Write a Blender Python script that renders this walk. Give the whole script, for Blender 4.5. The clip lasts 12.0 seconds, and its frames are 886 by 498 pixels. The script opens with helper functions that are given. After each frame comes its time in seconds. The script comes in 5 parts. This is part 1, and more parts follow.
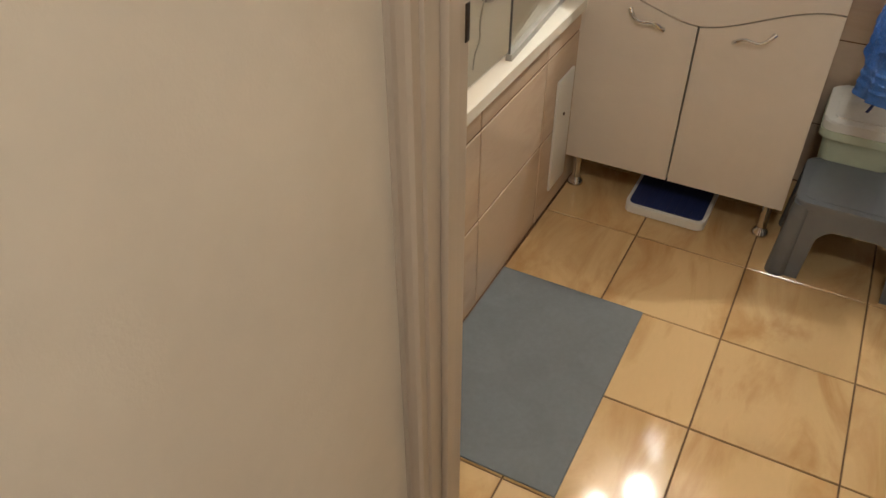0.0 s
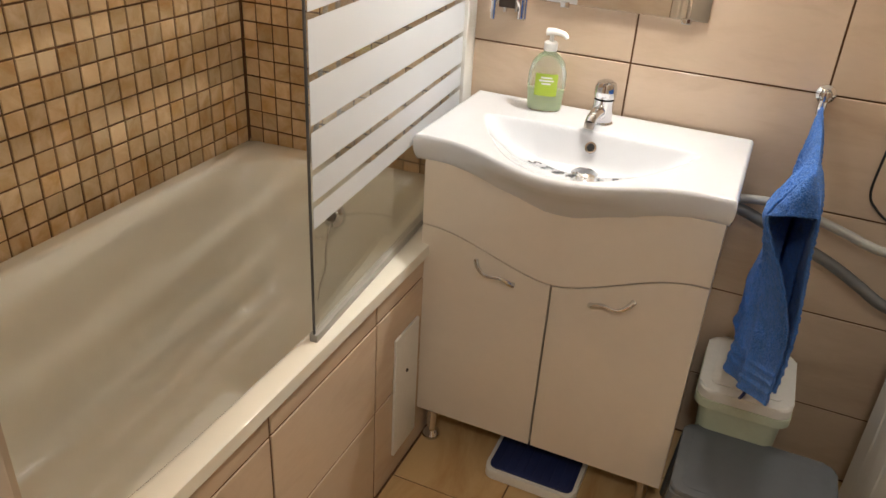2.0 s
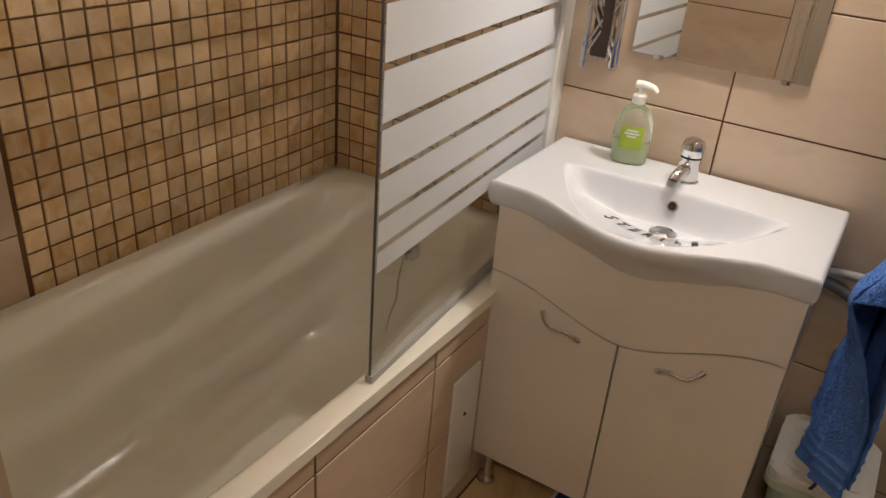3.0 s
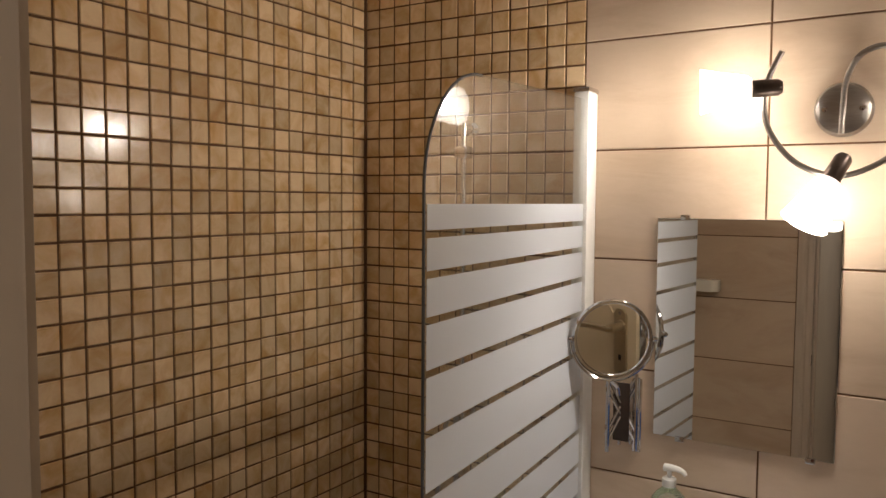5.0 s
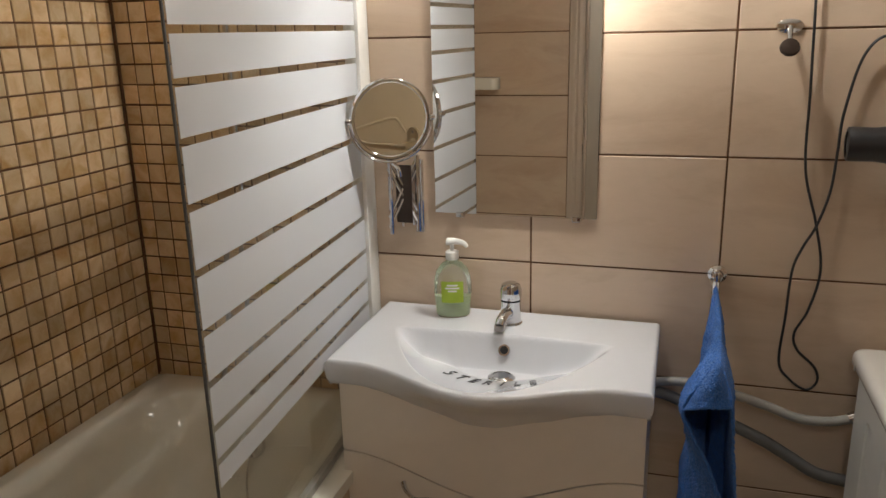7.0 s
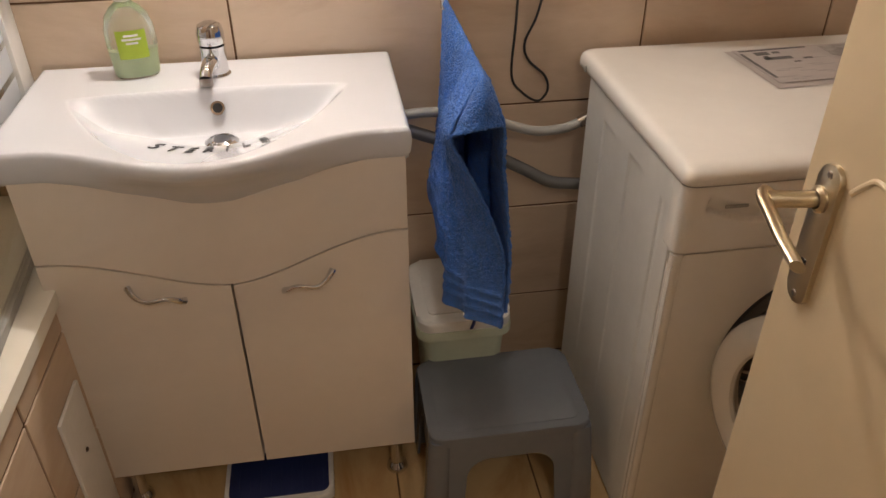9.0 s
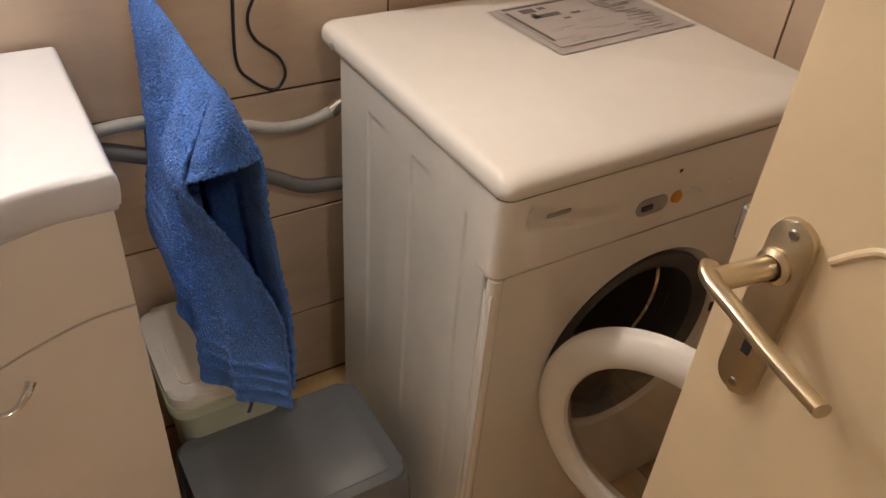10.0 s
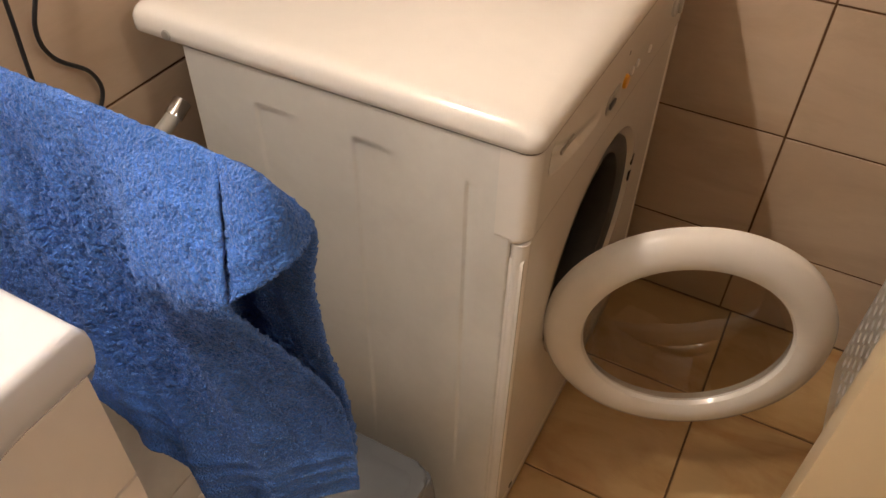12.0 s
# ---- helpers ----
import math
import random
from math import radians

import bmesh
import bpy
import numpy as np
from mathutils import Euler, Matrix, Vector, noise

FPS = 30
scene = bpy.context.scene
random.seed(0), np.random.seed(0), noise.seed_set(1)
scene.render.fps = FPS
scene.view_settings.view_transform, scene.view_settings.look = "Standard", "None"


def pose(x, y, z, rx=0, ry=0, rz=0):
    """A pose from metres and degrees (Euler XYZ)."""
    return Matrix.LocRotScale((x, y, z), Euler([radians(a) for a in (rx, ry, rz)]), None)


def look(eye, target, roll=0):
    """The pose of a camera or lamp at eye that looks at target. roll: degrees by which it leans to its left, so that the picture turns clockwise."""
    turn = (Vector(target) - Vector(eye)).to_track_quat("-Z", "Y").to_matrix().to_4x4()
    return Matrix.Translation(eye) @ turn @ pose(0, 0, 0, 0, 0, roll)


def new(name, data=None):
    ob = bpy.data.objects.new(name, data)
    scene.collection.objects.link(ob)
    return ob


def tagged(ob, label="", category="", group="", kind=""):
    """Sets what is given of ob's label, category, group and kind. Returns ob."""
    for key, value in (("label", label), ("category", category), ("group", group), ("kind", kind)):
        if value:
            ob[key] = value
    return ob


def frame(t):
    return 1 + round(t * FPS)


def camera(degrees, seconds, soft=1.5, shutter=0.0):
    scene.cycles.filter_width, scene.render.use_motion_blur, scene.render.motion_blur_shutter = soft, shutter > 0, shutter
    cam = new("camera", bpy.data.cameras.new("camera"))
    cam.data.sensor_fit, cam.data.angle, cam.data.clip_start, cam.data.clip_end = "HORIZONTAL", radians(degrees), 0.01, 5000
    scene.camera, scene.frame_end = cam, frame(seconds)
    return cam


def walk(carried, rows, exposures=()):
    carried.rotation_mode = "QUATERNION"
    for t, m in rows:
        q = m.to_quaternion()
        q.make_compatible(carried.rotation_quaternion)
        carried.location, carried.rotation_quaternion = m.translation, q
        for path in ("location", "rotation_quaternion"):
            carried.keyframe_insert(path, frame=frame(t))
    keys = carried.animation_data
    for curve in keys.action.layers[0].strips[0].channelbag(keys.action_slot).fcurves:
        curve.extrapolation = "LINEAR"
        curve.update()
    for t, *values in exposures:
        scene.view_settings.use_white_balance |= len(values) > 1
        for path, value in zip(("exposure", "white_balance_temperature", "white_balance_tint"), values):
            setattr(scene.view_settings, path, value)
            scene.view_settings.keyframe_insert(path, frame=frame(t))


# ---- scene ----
cam = camera(59.8, 12.0)
PATH = [
    (0, (1.377, -2.304, 1.35), (0.641, -0.93, 0.097), -0.1),
    (0.5, (1.404, -2.179, 1.345), (0.782, -0.741, 0.102), 1.2),
    (1, (1.392, -2.01, 1.354), (0.787, -0.546, 0.133), 2.1),
    (1.5, (1.403, -1.897, 1.383), (0.763, -0.365, 0.268), 2.7),
    (2, (1.397, -1.797, 1.439), (0.728, -0.176, 0.478), 3.5),
    (2.5, (1.434, -1.746, 1.464), (0.623, -0.168, 0.54), 5.1),
    (2.7, (1.416, -1.737, 1.47), (0.567, -0.206, 0.503), 5.8),
    (4.3, (1.417, -1.778, 1.604), (0.263, -0.198, 1.214), 0.5),
    (4.5, (1.412, -1.779, 1.615), (0.255, -0.181, 1.318), 0.6),
    (5, (1.393, -1.785, 1.641), (0.33, -0.097, 1.516), 0.4),
    (5.5, (1.393, -1.778, 1.628), (0.585, 0.05, 1.551), -0.3),
    (6, (1.424, -1.752, 1.607), (0.768, 0.129, 1.426), -1.0),
    (6.5, (1.426, -1.738, 1.564), (0.829, 0.138, 1.213), -1.2),
    (7, (1.417, -1.732, 1.517), (0.844, 0.105, 0.972), -1.4),
    (7.2, (1.425, -1.725, 1.498), (0.858, 0.087, 0.872), -1.8),
    (8.8, (1.274, -1.6, 1.397), (1.37, 0.072, 0.304), -0.2),
    (9, (1.275, -1.53, 1.39), (1.526, 0.116, 0.282), -0.2),
    (9.5, (1.303, -1.361, 1.37), (1.909, 0.148, 0.207), 0.9),
    (10, (1.31, -1.178, 1.329), (2.192, 0.149, 0.12), 4.7),
    (10.5, (1.295, -1.027, 1.34), (2.309, 0.165, 0.094), 5.3),
    (11, (1.33, -0.891, 1.298), (2.394, 0.234, 0.032), 3.1),
    (11.5, (1.308, -0.816, 1.279), (2.481, 0.129, -0.037), 1.2),
    (12, (1.198, -0.779, 1.284), (2.482, -0.108, -0.095), 1.0),
]
EXPOSURES = [(0.0, 0.60, 6200, 6), (0.8, 0.9, 6150, 5), (1.5, 0.75, 6250, 6), (2.7, 0.0, 6550, 11), (4.3, -0.6, 6700, 13), (5.5, -1.2, 6650, 12), (6.2, -1.1, 6350, 9), (7.0, -0.55, 6200, 8),
             (9.0, 0.0, 6750, 15), (10.0, 0.25, 6750, 15), (10.5, 0.40, 6750, 15), (12.0, 0.45, 7200, 17)]
walk(cam, [(t, look(eye, target, roll)) for t, eye, target, roll in PATH], EXPOSURES)

# ---- world and large lights ----
world = bpy.data.worlds.new("world")
scene.world = world
world.use_nodes = True
world.node_tree.nodes["Background"].inputs[0].default_value = (0.9, 0.75, 0.6, 1)
world.node_tree.nodes["Background"].inputs[1].default_value = 0.02
LAMP_WATTS = 5.0
BULB_WATTS = 1400.0
HALL_WATTS = 38.0

# ---- plan, in metres ----
XR = 2.53           # wall with the washing machine beside it
YF = -1.575         # inner face of the door wall
YH = -1.675         # hallway face of the door wall
ZC = 2.5
DX0, DX1, DZ = 1.020, 1.745, 2.03     # door opening
PX = 0.765          # face of the bathtub panel
TW, TH = 0.4215, 0.2605               # wall tiles
MP = 0.0521                           # mosaic pitch
FT = 0.305                            # floor tiles


# ---- mesh helpers ----
def mesh_of(name, bm, material, smooth=True, angle=35):
    me = bpy.data.meshes.new(name)
    bmesh.ops.recalc_face_normals(bm, faces=bm.faces[:])
    if smooth:
        lim = radians(angle)
        for f in bm.faces:
            f.smooth = True
        for e in bm.edges:
            if len(e.link_faces) == 2 and e.calc_face_angle(0) > lim:
                e.smooth = False
    bm.to_mesh(me)
    bm.free()
    me.materials.append(material)
    return me


def part(name, bm, material, parent=None, label="", smooth=True, angle=35):
    ob = new(name, mesh_of(name, bm, material, smooth, angle))
    ob.parent = parent
    if label:
        tagged(ob, label)
    return ob


def thing(name, at, label, category, group="", kind=""):
    ob = new(name)
    ob.location = at
    ob.empty_display_size = 0.05
    tagged(ob, label, category, group, kind)
    return ob


def adopt(ob):
    """Let the parts keep the places they were built at in the world."""
    base = Matrix.Translation(ob.location).inverted()
    for c in ob.children:
        c.matrix_parent_inverse = base
    return ob


def box(x0, x1, y0, y1, z0, z1, bevel=0.0, seg=2, bm=None):
    b = bmesh.new()
    bmesh.ops.create_cube(b, size=1)
    for v in b.verts:
        v.co = Vector((x0 + (v.co.x + 0.5) * (x1 - x0), y0 + (v.co.y + 0.5) * (y1 - y0), z0 + (v.co.z + 0.5) * (z1 - z0)))
    if bevel:
        bmesh.ops.bevel(b, geom=b.edges[:], offset=bevel, segments=seg, profile=0.6, affect="EDGES")
    return join(bm, b)


def join(bm, other):
    if bm is None:
        return other
    me = bpy.data.meshes.new("tmp")
    other.to_mesh(me)
    other.free()
    bm.from_mesh(me)
    bpy.data.meshes.remove(me)
    return bm


def moved(bm, m):
    bmesh.ops.transform(bm, matrix=m, verts=bm.verts[:])
    return bm


def lathe(profile, m=None, seg=40, bm=None):
    """Turns (radius, height) pairs about z."""
    b = bmesh.new()
    rings = []
    for r, z in profile:
        if r < 1e-6:
            rings.append([b.verts.new((0, 0, z))])
        else:
            rings.append([b.verts.new((r * math.cos(2 * math.pi * i / seg), r * math.sin(2 * math.pi * i / seg), z)) for i in range(seg)])
    for a, c in zip(rings, rings[1:]):
        for i in range(seg):
            j = (i + 1) % seg
            if len(a) == 1 and len(c) > 1:
                b.faces.new((a[0], c[i], c[j]))
            elif len(c) == 1 and len(a) > 1:
                b.faces.new((a[i], a[j], c[0]))
            elif len(a) > 1:
                b.faces.new((a[i], a[j], c[j], c[i]))
    if m is not None:
        moved(b, m)
    return join(bm, b)


def smooth_line(points, n=10):
    p = [Vector(q) for q in points]
    p = [2 * p[0] - p[1]] + p + [2 * p[-1] - p[-2]]
    out = []
    for i in range(1, len(p) - 2):
        for k in range(n):
            t = k / n
            a, b, c, d = p[i - 1], p[i], p[i + 1], p[i + 2]
            out.append(0.5 * (2 * b + (c - a) * t + (2 * a - 5 * b + 4 * c - d) * t * t + (3 * b - a - 3 * c + d) * t ** 3))
    out.append(p[-2])
    return out


def tube(points, radius, seg=12, n=8, bm=None, flat=1.0, ripple=0.0):
    line = smooth_line(points, n) if n else [Vector(q) for q in points]
    b = bmesh.new()
    rings = []
    side = None
    for i, q in enumerate(line):
        d = (line[min(i + 1, len(line) - 1)] - line[max(i - 1, 0)]).normalized()
        if side is None:
            side = d.orthogonal().normalized()
        side = (side - d * side.dot(d)).normalized()
        up = d.cross(side)
        r = radius(i / (len(line) - 1)) if callable(radius) else radius
        r *= 1 + ripple * (i % 2)
        rings.append([b.verts.new(q + r * (math.cos(2 * math.pi * k / seg) * side + flat * math.sin(2 * math.pi * k / seg) * up)) for k in range(seg)])
    for a, c in zip(rings, rings[1:]):
        for k in range(seg):
            b.faces.new((a[k], a[(k + 1) % seg], c[(k + 1) % seg], c[k]))
    b.faces.new(rings[0][::-1])
    b.faces.new(rings[-1])
    return join(bm, b)


def prism(outline, place, depth, bevel=0.0, bm=None, seg=2):
    """A flat outline of (u, v) pairs, extruded. place(u, v, w) gives the point; w runs from 0 to depth."""
    b = bmesh.new()
    lo = [b.verts.new(place(u, v, 0)) for u, v in outline]
    hi = [b.verts.new(place(u, v, depth)) for u, v in outline]
    b.faces.new(lo)
    top = b.faces.new(hi[::-1])
    n = len(outline)
    for i in range(n):
        b.faces.new((lo[i], hi[i], hi[(i + 1) % n], lo[(i + 1) % n]))
    if bevel:
        bmesh.ops.bevel(b, geom=list(top.edges), offset=bevel, segments=seg, profile=0.6, affect="EDGES")
    return join(bm, b)


def ease(t):
    t = max(0.0, min(1.0, t))
    return t * t * (3 - 2 * t)


def rounded(x0, x1, y0, y1, r, n=6):
    out = []
    for cx, cy, a in ((x1 - r, y1 - r, 0), (x0 + r, y1 - r, 90), (x0 + r, y0 + r, 180), (x1 - r, y0 + r, 270)):
        for k in range(n + 1):
            t = radians(a + 90 * k / n)
            out.append((cx + r * math.cos(t), cy + r * math.sin(t)))
    return out


def flat_xy(z):
    return lambda u, v, w: (u, v, z + w)


def flat_xz(y):
    """Faces the room from the back wall: w goes towards -y."""
    return lambda u, v, w: (u, y - w, v)


# ---- materials ----
def material(name, base, rough=0.5, metal=0.0, vary=0.12, scale=8.0, fine=0.05, bump=0.02, bump_scale=200.0, coat=0.0, spec=0.5,
             second=None, rand=0.0, sheen=0.0, stretch=(1, 1, 1), rough_vary=0.08, transmission=0.0, island=False, shift=0.0, contrast=(0.35, 0.7), bump_distance=0.002):
    m = bpy.data.materials.new(name)
    m.use_nodes = True
    t = m.node_tree
    bsdf = t.nodes["Principled BSDF"]
    link = t.links.new

    def node(kind, **values):
        n = t.nodes.new(kind)
        for k, v in values.items():
            n.inputs[k].default_value = v
        return n

    pos = node("ShaderNodeNewGeometry").outputs["Position"]
    mapping = node("ShaderNodeMapping", Scale=stretch)
    if rand or shift:
        if island:
            rnd = t.nodes["Geometry"].outputs["Random Per Island"]
        else:
            rnd = node("ShaderNodeObjectInfo").outputs["Random"]
    if shift:
        add = node("ShaderNodeVectorMath")
        add.operation = "MULTIPLY_ADD"
        comb = node("ShaderNodeCombineXYZ")
        for i in range(3):
            link(rnd, comb.inputs[i])
        link(comb.outputs[0], add.inputs[0])
        add.inputs[1].default_value = (shift, shift * 1.7, shift * 0.6)
        link(pos, add.inputs[2])
        link(add.outputs[0], mapping.inputs["Vector"])
    else:
        link(pos, mapping.inputs["Vector"])
    big = node("ShaderNodeTexNoise", Scale=scale, Detail=6.0, Roughness=0.6, Distortion=0.8)
    small = node("ShaderNodeTexNoise", Scale=scale * 14, Detail=3.0)
    link(mapping.outputs[0], big.inputs["Vector"])
    link(mapping.outputs[0], small.inputs["Vector"])
    ramp = node("ShaderNodeMapRange")
    ramp.inputs["From Min"].default_value, ramp.inputs["From Max"].default_value = contrast
    link(big.outputs[0], ramp.inputs["Value"])
    mix = node("ShaderNodeMix")
    mix.data_type = "RGBA"
    dark = second or tuple(c * (1 - 2 * vary) for c in base)
    mix.inputs["A"].default_value = (*base, 1)
    mix.inputs["B"].default_value = (*dark, 1)
    link(ramp.outputs[0], mix.inputs["Factor"])
    hsv = node("ShaderNodeHueSaturation")
    link(mix.outputs["Result"], hsv.inputs["Color"])
    val = node("ShaderNodeMath")
    val.operation = "MULTIPLY_ADD"
    link(small.outputs[0], val.inputs[0])
    val.inputs[1].default_value, val.inputs[2].default_value = 2 * fine, 1 - fine
    out = val.outputs[0]
    if rand:
        v2 = node("ShaderNodeMath")
        v2.operation = "MULTIPLY_ADD"
        link(rnd, v2.inputs[0])
        v2.inputs[1].default_value = 2 * rand
        v3 = node("ShaderNodeMath")
        v3.operation = "SUBTRACT"
        link(out, v3.inputs[0])
        v3.inputs[1].default_value = rand
        link(v3.outputs[0], v2.inputs[2])
        out = v2.outputs[0]
    link(out, hsv.inputs["Value"])
    link(hsv.outputs[0], bsdf.inputs["Base Color"])
    rr = node("ShaderNodeMath")
    rr.operation = "MULTIPLY_ADD"
    link(small.outputs[0], rr.inputs[0])
    rr.inputs[1].default_value, rr.inputs[2].default_value = 2 * rough_vary * rough, rough * (1 - rough_vary)
    link(rr.outputs[0], bsdf.inputs["Roughness"])
    bsdf.inputs["Metallic"].default_value = metal
    bsdf.inputs["Specular IOR Level"].default_value = spec
    bsdf.inputs["Coat Weight"].default_value = coat
    bsdf.inputs["Coat Roughness"].default_value = 0.06
    bsdf.inputs["Sheen Weight"].default_value = sheen
    bsdf.inputs["Transmission Weight"].default_value = transmission
    if bump:
        bt = node("ShaderNodeTexNoise", Scale=bump_scale, Detail=3.0)
        link(mapping.outputs[0], bt.inputs["Vector"])
        bn = node("ShaderNodeBump", Strength=bump, Distance=bump_distance)
        link(bt.outputs[0], bn.inputs["Height"])
        link(bn.outputs[0], bsdf.inputs["Normal"])
    return m


def glass(name, tint=(1, 1, 1), rough=0.0, ior=1.45):
    m = bpy.data.materials.new(name)
    m.use_nodes = True
    b = m.node_tree.nodes["Principled BSDF"]
    b.inputs["Base Color"].default_value = (*tint, 1)
    b.inputs["Roughness"].default_value = rough
    b.inputs["IOR"].default_value = ior
    b.inputs["Transmission Weight"].default_value = 1
    return m


def pane(name, tint, gloss=0.045):
    """Thin clear sheet: lets light through straight, with mirror gloss by Fresnel."""
    m = bpy.data.materials.new(name)
    m.use_nodes = True
    t = m.node_tree
    t.nodes.clear()
    o = t.nodes.new("ShaderNodeOutputMaterial")
    tr = t.nodes.new("ShaderNodeBsdfTransparent")
    tr.inputs[0].default_value = (*tint, 1)
    gl = t.nodes.new("ShaderNodeBsdfGlossy")
    gl.inputs["Roughness"].default_value = 0.01
    lw = t.nodes.new("ShaderNodeLayerWeight")
    lw.inputs["Blend"].default_value = 0.5
    pw = t.nodes.new("ShaderNodeMath")
    pw.operation = "POWER"
    pw.inputs[1].default_value = 4.5
    fr = t.nodes.new("ShaderNodeMath")
    fr.operation = "MULTIPLY_ADD"
    fr.inputs[1].default_value, fr.inputs[2].default_value = 0.9, gloss
    t.links.new(lw.outputs["Facing"], pw.inputs[0])
    t.links.new(pw.outputs[0], fr.inputs[0])
    mx = t.nodes.new("ShaderNodeMixShader")
    t.links.new(fr.outputs[0], mx.inputs[0])
    t.links.new(tr.outputs[0], mx.inputs[1])
    t.links.new(gl.outputs[0], mx.inputs[2])
    t.links.new(mx.outputs[0], o.inputs[0])
    return m


def frosted(name, colour):
    """Etched glass: part of the light is scattered back, part goes through."""
    m = bpy.data.materials.new(name)
    m.use_nodes = True
    t = m.node_tree
    t.nodes.clear()
    o = t.nodes.new("ShaderNodeOutputMaterial")
    d = t.nodes.new("ShaderNodeBsdfDiffuse")
    r = t.nodes.new("ShaderNodeBsdfTranslucent")
    g = t.nodes.new("ShaderNodeBsdfGlossy")
    n = t.nodes.new("ShaderNodeTexNoise")
    n.inputs["Scale"].default_value = 4.0
    mp = t.nodes.new("ShaderNodeMapRange")
    mp.inputs["To Min"].default_value, mp.inputs["To Max"].default_value = 0.42, 0.50
    t.links.new(n.outputs[0], mp.inputs["Value"])
    g.inputs["Roughness"].default_value = 0.25
    for b in (d, r):
        b.inputs[0].default_value = (*colour, 1)
    a, c = t.nodes.new("ShaderNodeMixShader"), t.nodes.new("ShaderNodeMixShader")
    t.links.new(mp.outputs[0], a.inputs[0])
    t.links.new(d.outputs[0], a.inputs[1])
    t.links.new(r.outputs[0], a.inputs[2])
    c.inputs[0].default_value = 0.05
    t.links.new(a.outputs[0], c.inputs[1])
    t.links.new(g.outputs[0], c.inputs[2])
    clear, e = t.nodes.new("ShaderNodeBsdfTransparent"), t.nodes.new("ShaderNodeMixShader")
    e.inputs[0].default_value = 0.28
    t.links.new(c.outputs[0], e.inputs[1])
    t.links.new(clear.outputs[0], e.inputs[2])
    t.links.new(e.outputs[0], o.inputs[0])
    return m


def glowing(name, colour, strength, base=(0.9, 0.9, 0.9)):
    m = bpy.data.materials.new(name)
    m.use_nodes = True
    b = m.node_tree.nodes["Principled BSDF"]
    b.inputs["Base Color"].default_value = (*base, 1)
    b.inputs["Roughness"].default_value = 0.3
    b.inputs["Emission Color"].default_value = (*colour, 1)
    b.inputs["Emission Strength"].default_value = strength
    return m


def lit_shade(name, colour, strength, clear=0.45):
    """Thin opal glass: part of the bulb's light goes straight through, the rest makes the glass glow."""
    m = bpy.data.materials.new(name)
    m.use_nodes = True
    t = m.node_tree
    b = t.nodes["Principled BSDF"]
    b.inputs["Base Color"].default_value = (0.9, 0.88, 0.84, 1)
    b.inputs["Roughness"].default_value = 0.2
    b.inputs["Emission Color"].default_value = (*colour, 1)
    b.inputs["Emission Strength"].default_value = strength
    tr = t.nodes.new("ShaderNodeBsdfTransparent")
    mx = t.nodes.new("ShaderNodeMixShader")
    mx.inputs[0].default_value = clear
    t.links.new(b.outputs[0], mx.inputs[1])
    t.links.new(tr.outputs[0], mx.inputs[2])
    t.links.new(mx.outputs[0], t.nodes["Material Output"].inputs[0])
    return m


WARM = (1.0, 0.93, 0.83)
M_TILE = material("beige_marbled_tile", (0.62, 0.485, 0.365), 0.13, second=(0.50, 0.37, 0.265), contrast=(0.47, 0.74), scale=3.0, fine=0.035, bump=0.03, bump_scale=7, rand=0.035, shift=9, stretch=(0.7, 0.7, 2.2), spec=0.45, bump_distance=0.003)
M_FLOOR = material("honey_marbled_floor_tile", (0.64, 0.44, 0.22), 0.09, scale=3.4, second=(0.47, 0.27, 0.105), fine=0.03, bump=0.03, bump_scale=9, rand=0.04, shift=11, stretch=(2.2, 0.8, 1), contrast=(0.45, 0.70), bump_distance=0.003)
M_GROUT = material("dark_brown_grout", (0.15, 0.07, 0.027), 0.9, vary=0.2, scale=20, bump=0.3, bump_scale=300)
M_FGROUT = material("brown_floor_grout", (0.19, 0.11, 0.05), 0.8, vary=0.2, scale=20, bump=0.3, bump_scale=300)
M_MOS = material("cream_stone_mosaic", (0.78, 0.59, 0.37), 0.16, scale=11, second=(0.58, 0.35, 0.15), fine=0.05, bump=0.08, bump_scale=60, rand=0.16, shift=13, contrast=(0.4, 0.68))
M_MOSI = material("cream_stone_mosaic_joined", (0.78, 0.59, 0.37), 0.16, scale=11, second=(0.58, 0.35, 0.15), fine=0.05, bump=0.08, bump_scale=60, rand=0.16, shift=13, island=True, contrast=(0.4, 0.68))
M_HALL = material("pinkish_beige_wall_paint", (0.78, 0.70, 0.60), 0.75, vary=0.04, scale=2.5, fine=0.03, bump=0.12, bump_scale=260)
M_HFLOOR = material("sand_hallway_floor", (0.46, 0.38, 0.29), 0.4, vary=0.1, scale=4, fine=0.05, bump=0.03)
M_CEIL = material("white_ceiling_paint", (0.78, 0.76, 0.72), 0.8, vary=0.03, scale=2, bump=0.1)
M_FRAME = material("beige_painted_door_frame", (0.58, 0.49, 0.40), 0.42, vary=0.06, scale=4, fine=0.04, bump=0.05, bump_scale=120, stretch=(1, 1, 0.2))
M_DOOR = material("cream_door_paint", (0.72, 0.59, 0.40), 0.30, vary=0.03, scale=3, fine=0.02, bump=0.04, bump_scale=90)
M_ENAMEL = material("cream_white_enamel", (0.87, 0.84, 0.75), 0.10, vary=0.03, scale=3, fine=0.01, bump=0, coat=0.4)
M_CERAMIC = material("white_sanitary_ceramic", (0.68, 0.70, 0.745), 0.07, vary=0.015, scale=4, fine=0.01, bump=0, coat=0.5)
M_LAM = material("off_white_cabinet_laminate", (0.80, 0.73, 0.65), 0.32, vary=0.03, scale=3, fine=0.02, bump=0)
M_WHITE = material("white_plastic", (0.80, 0.79, 0.76), 0.30, vary=0.03, scale=6, bump=0)
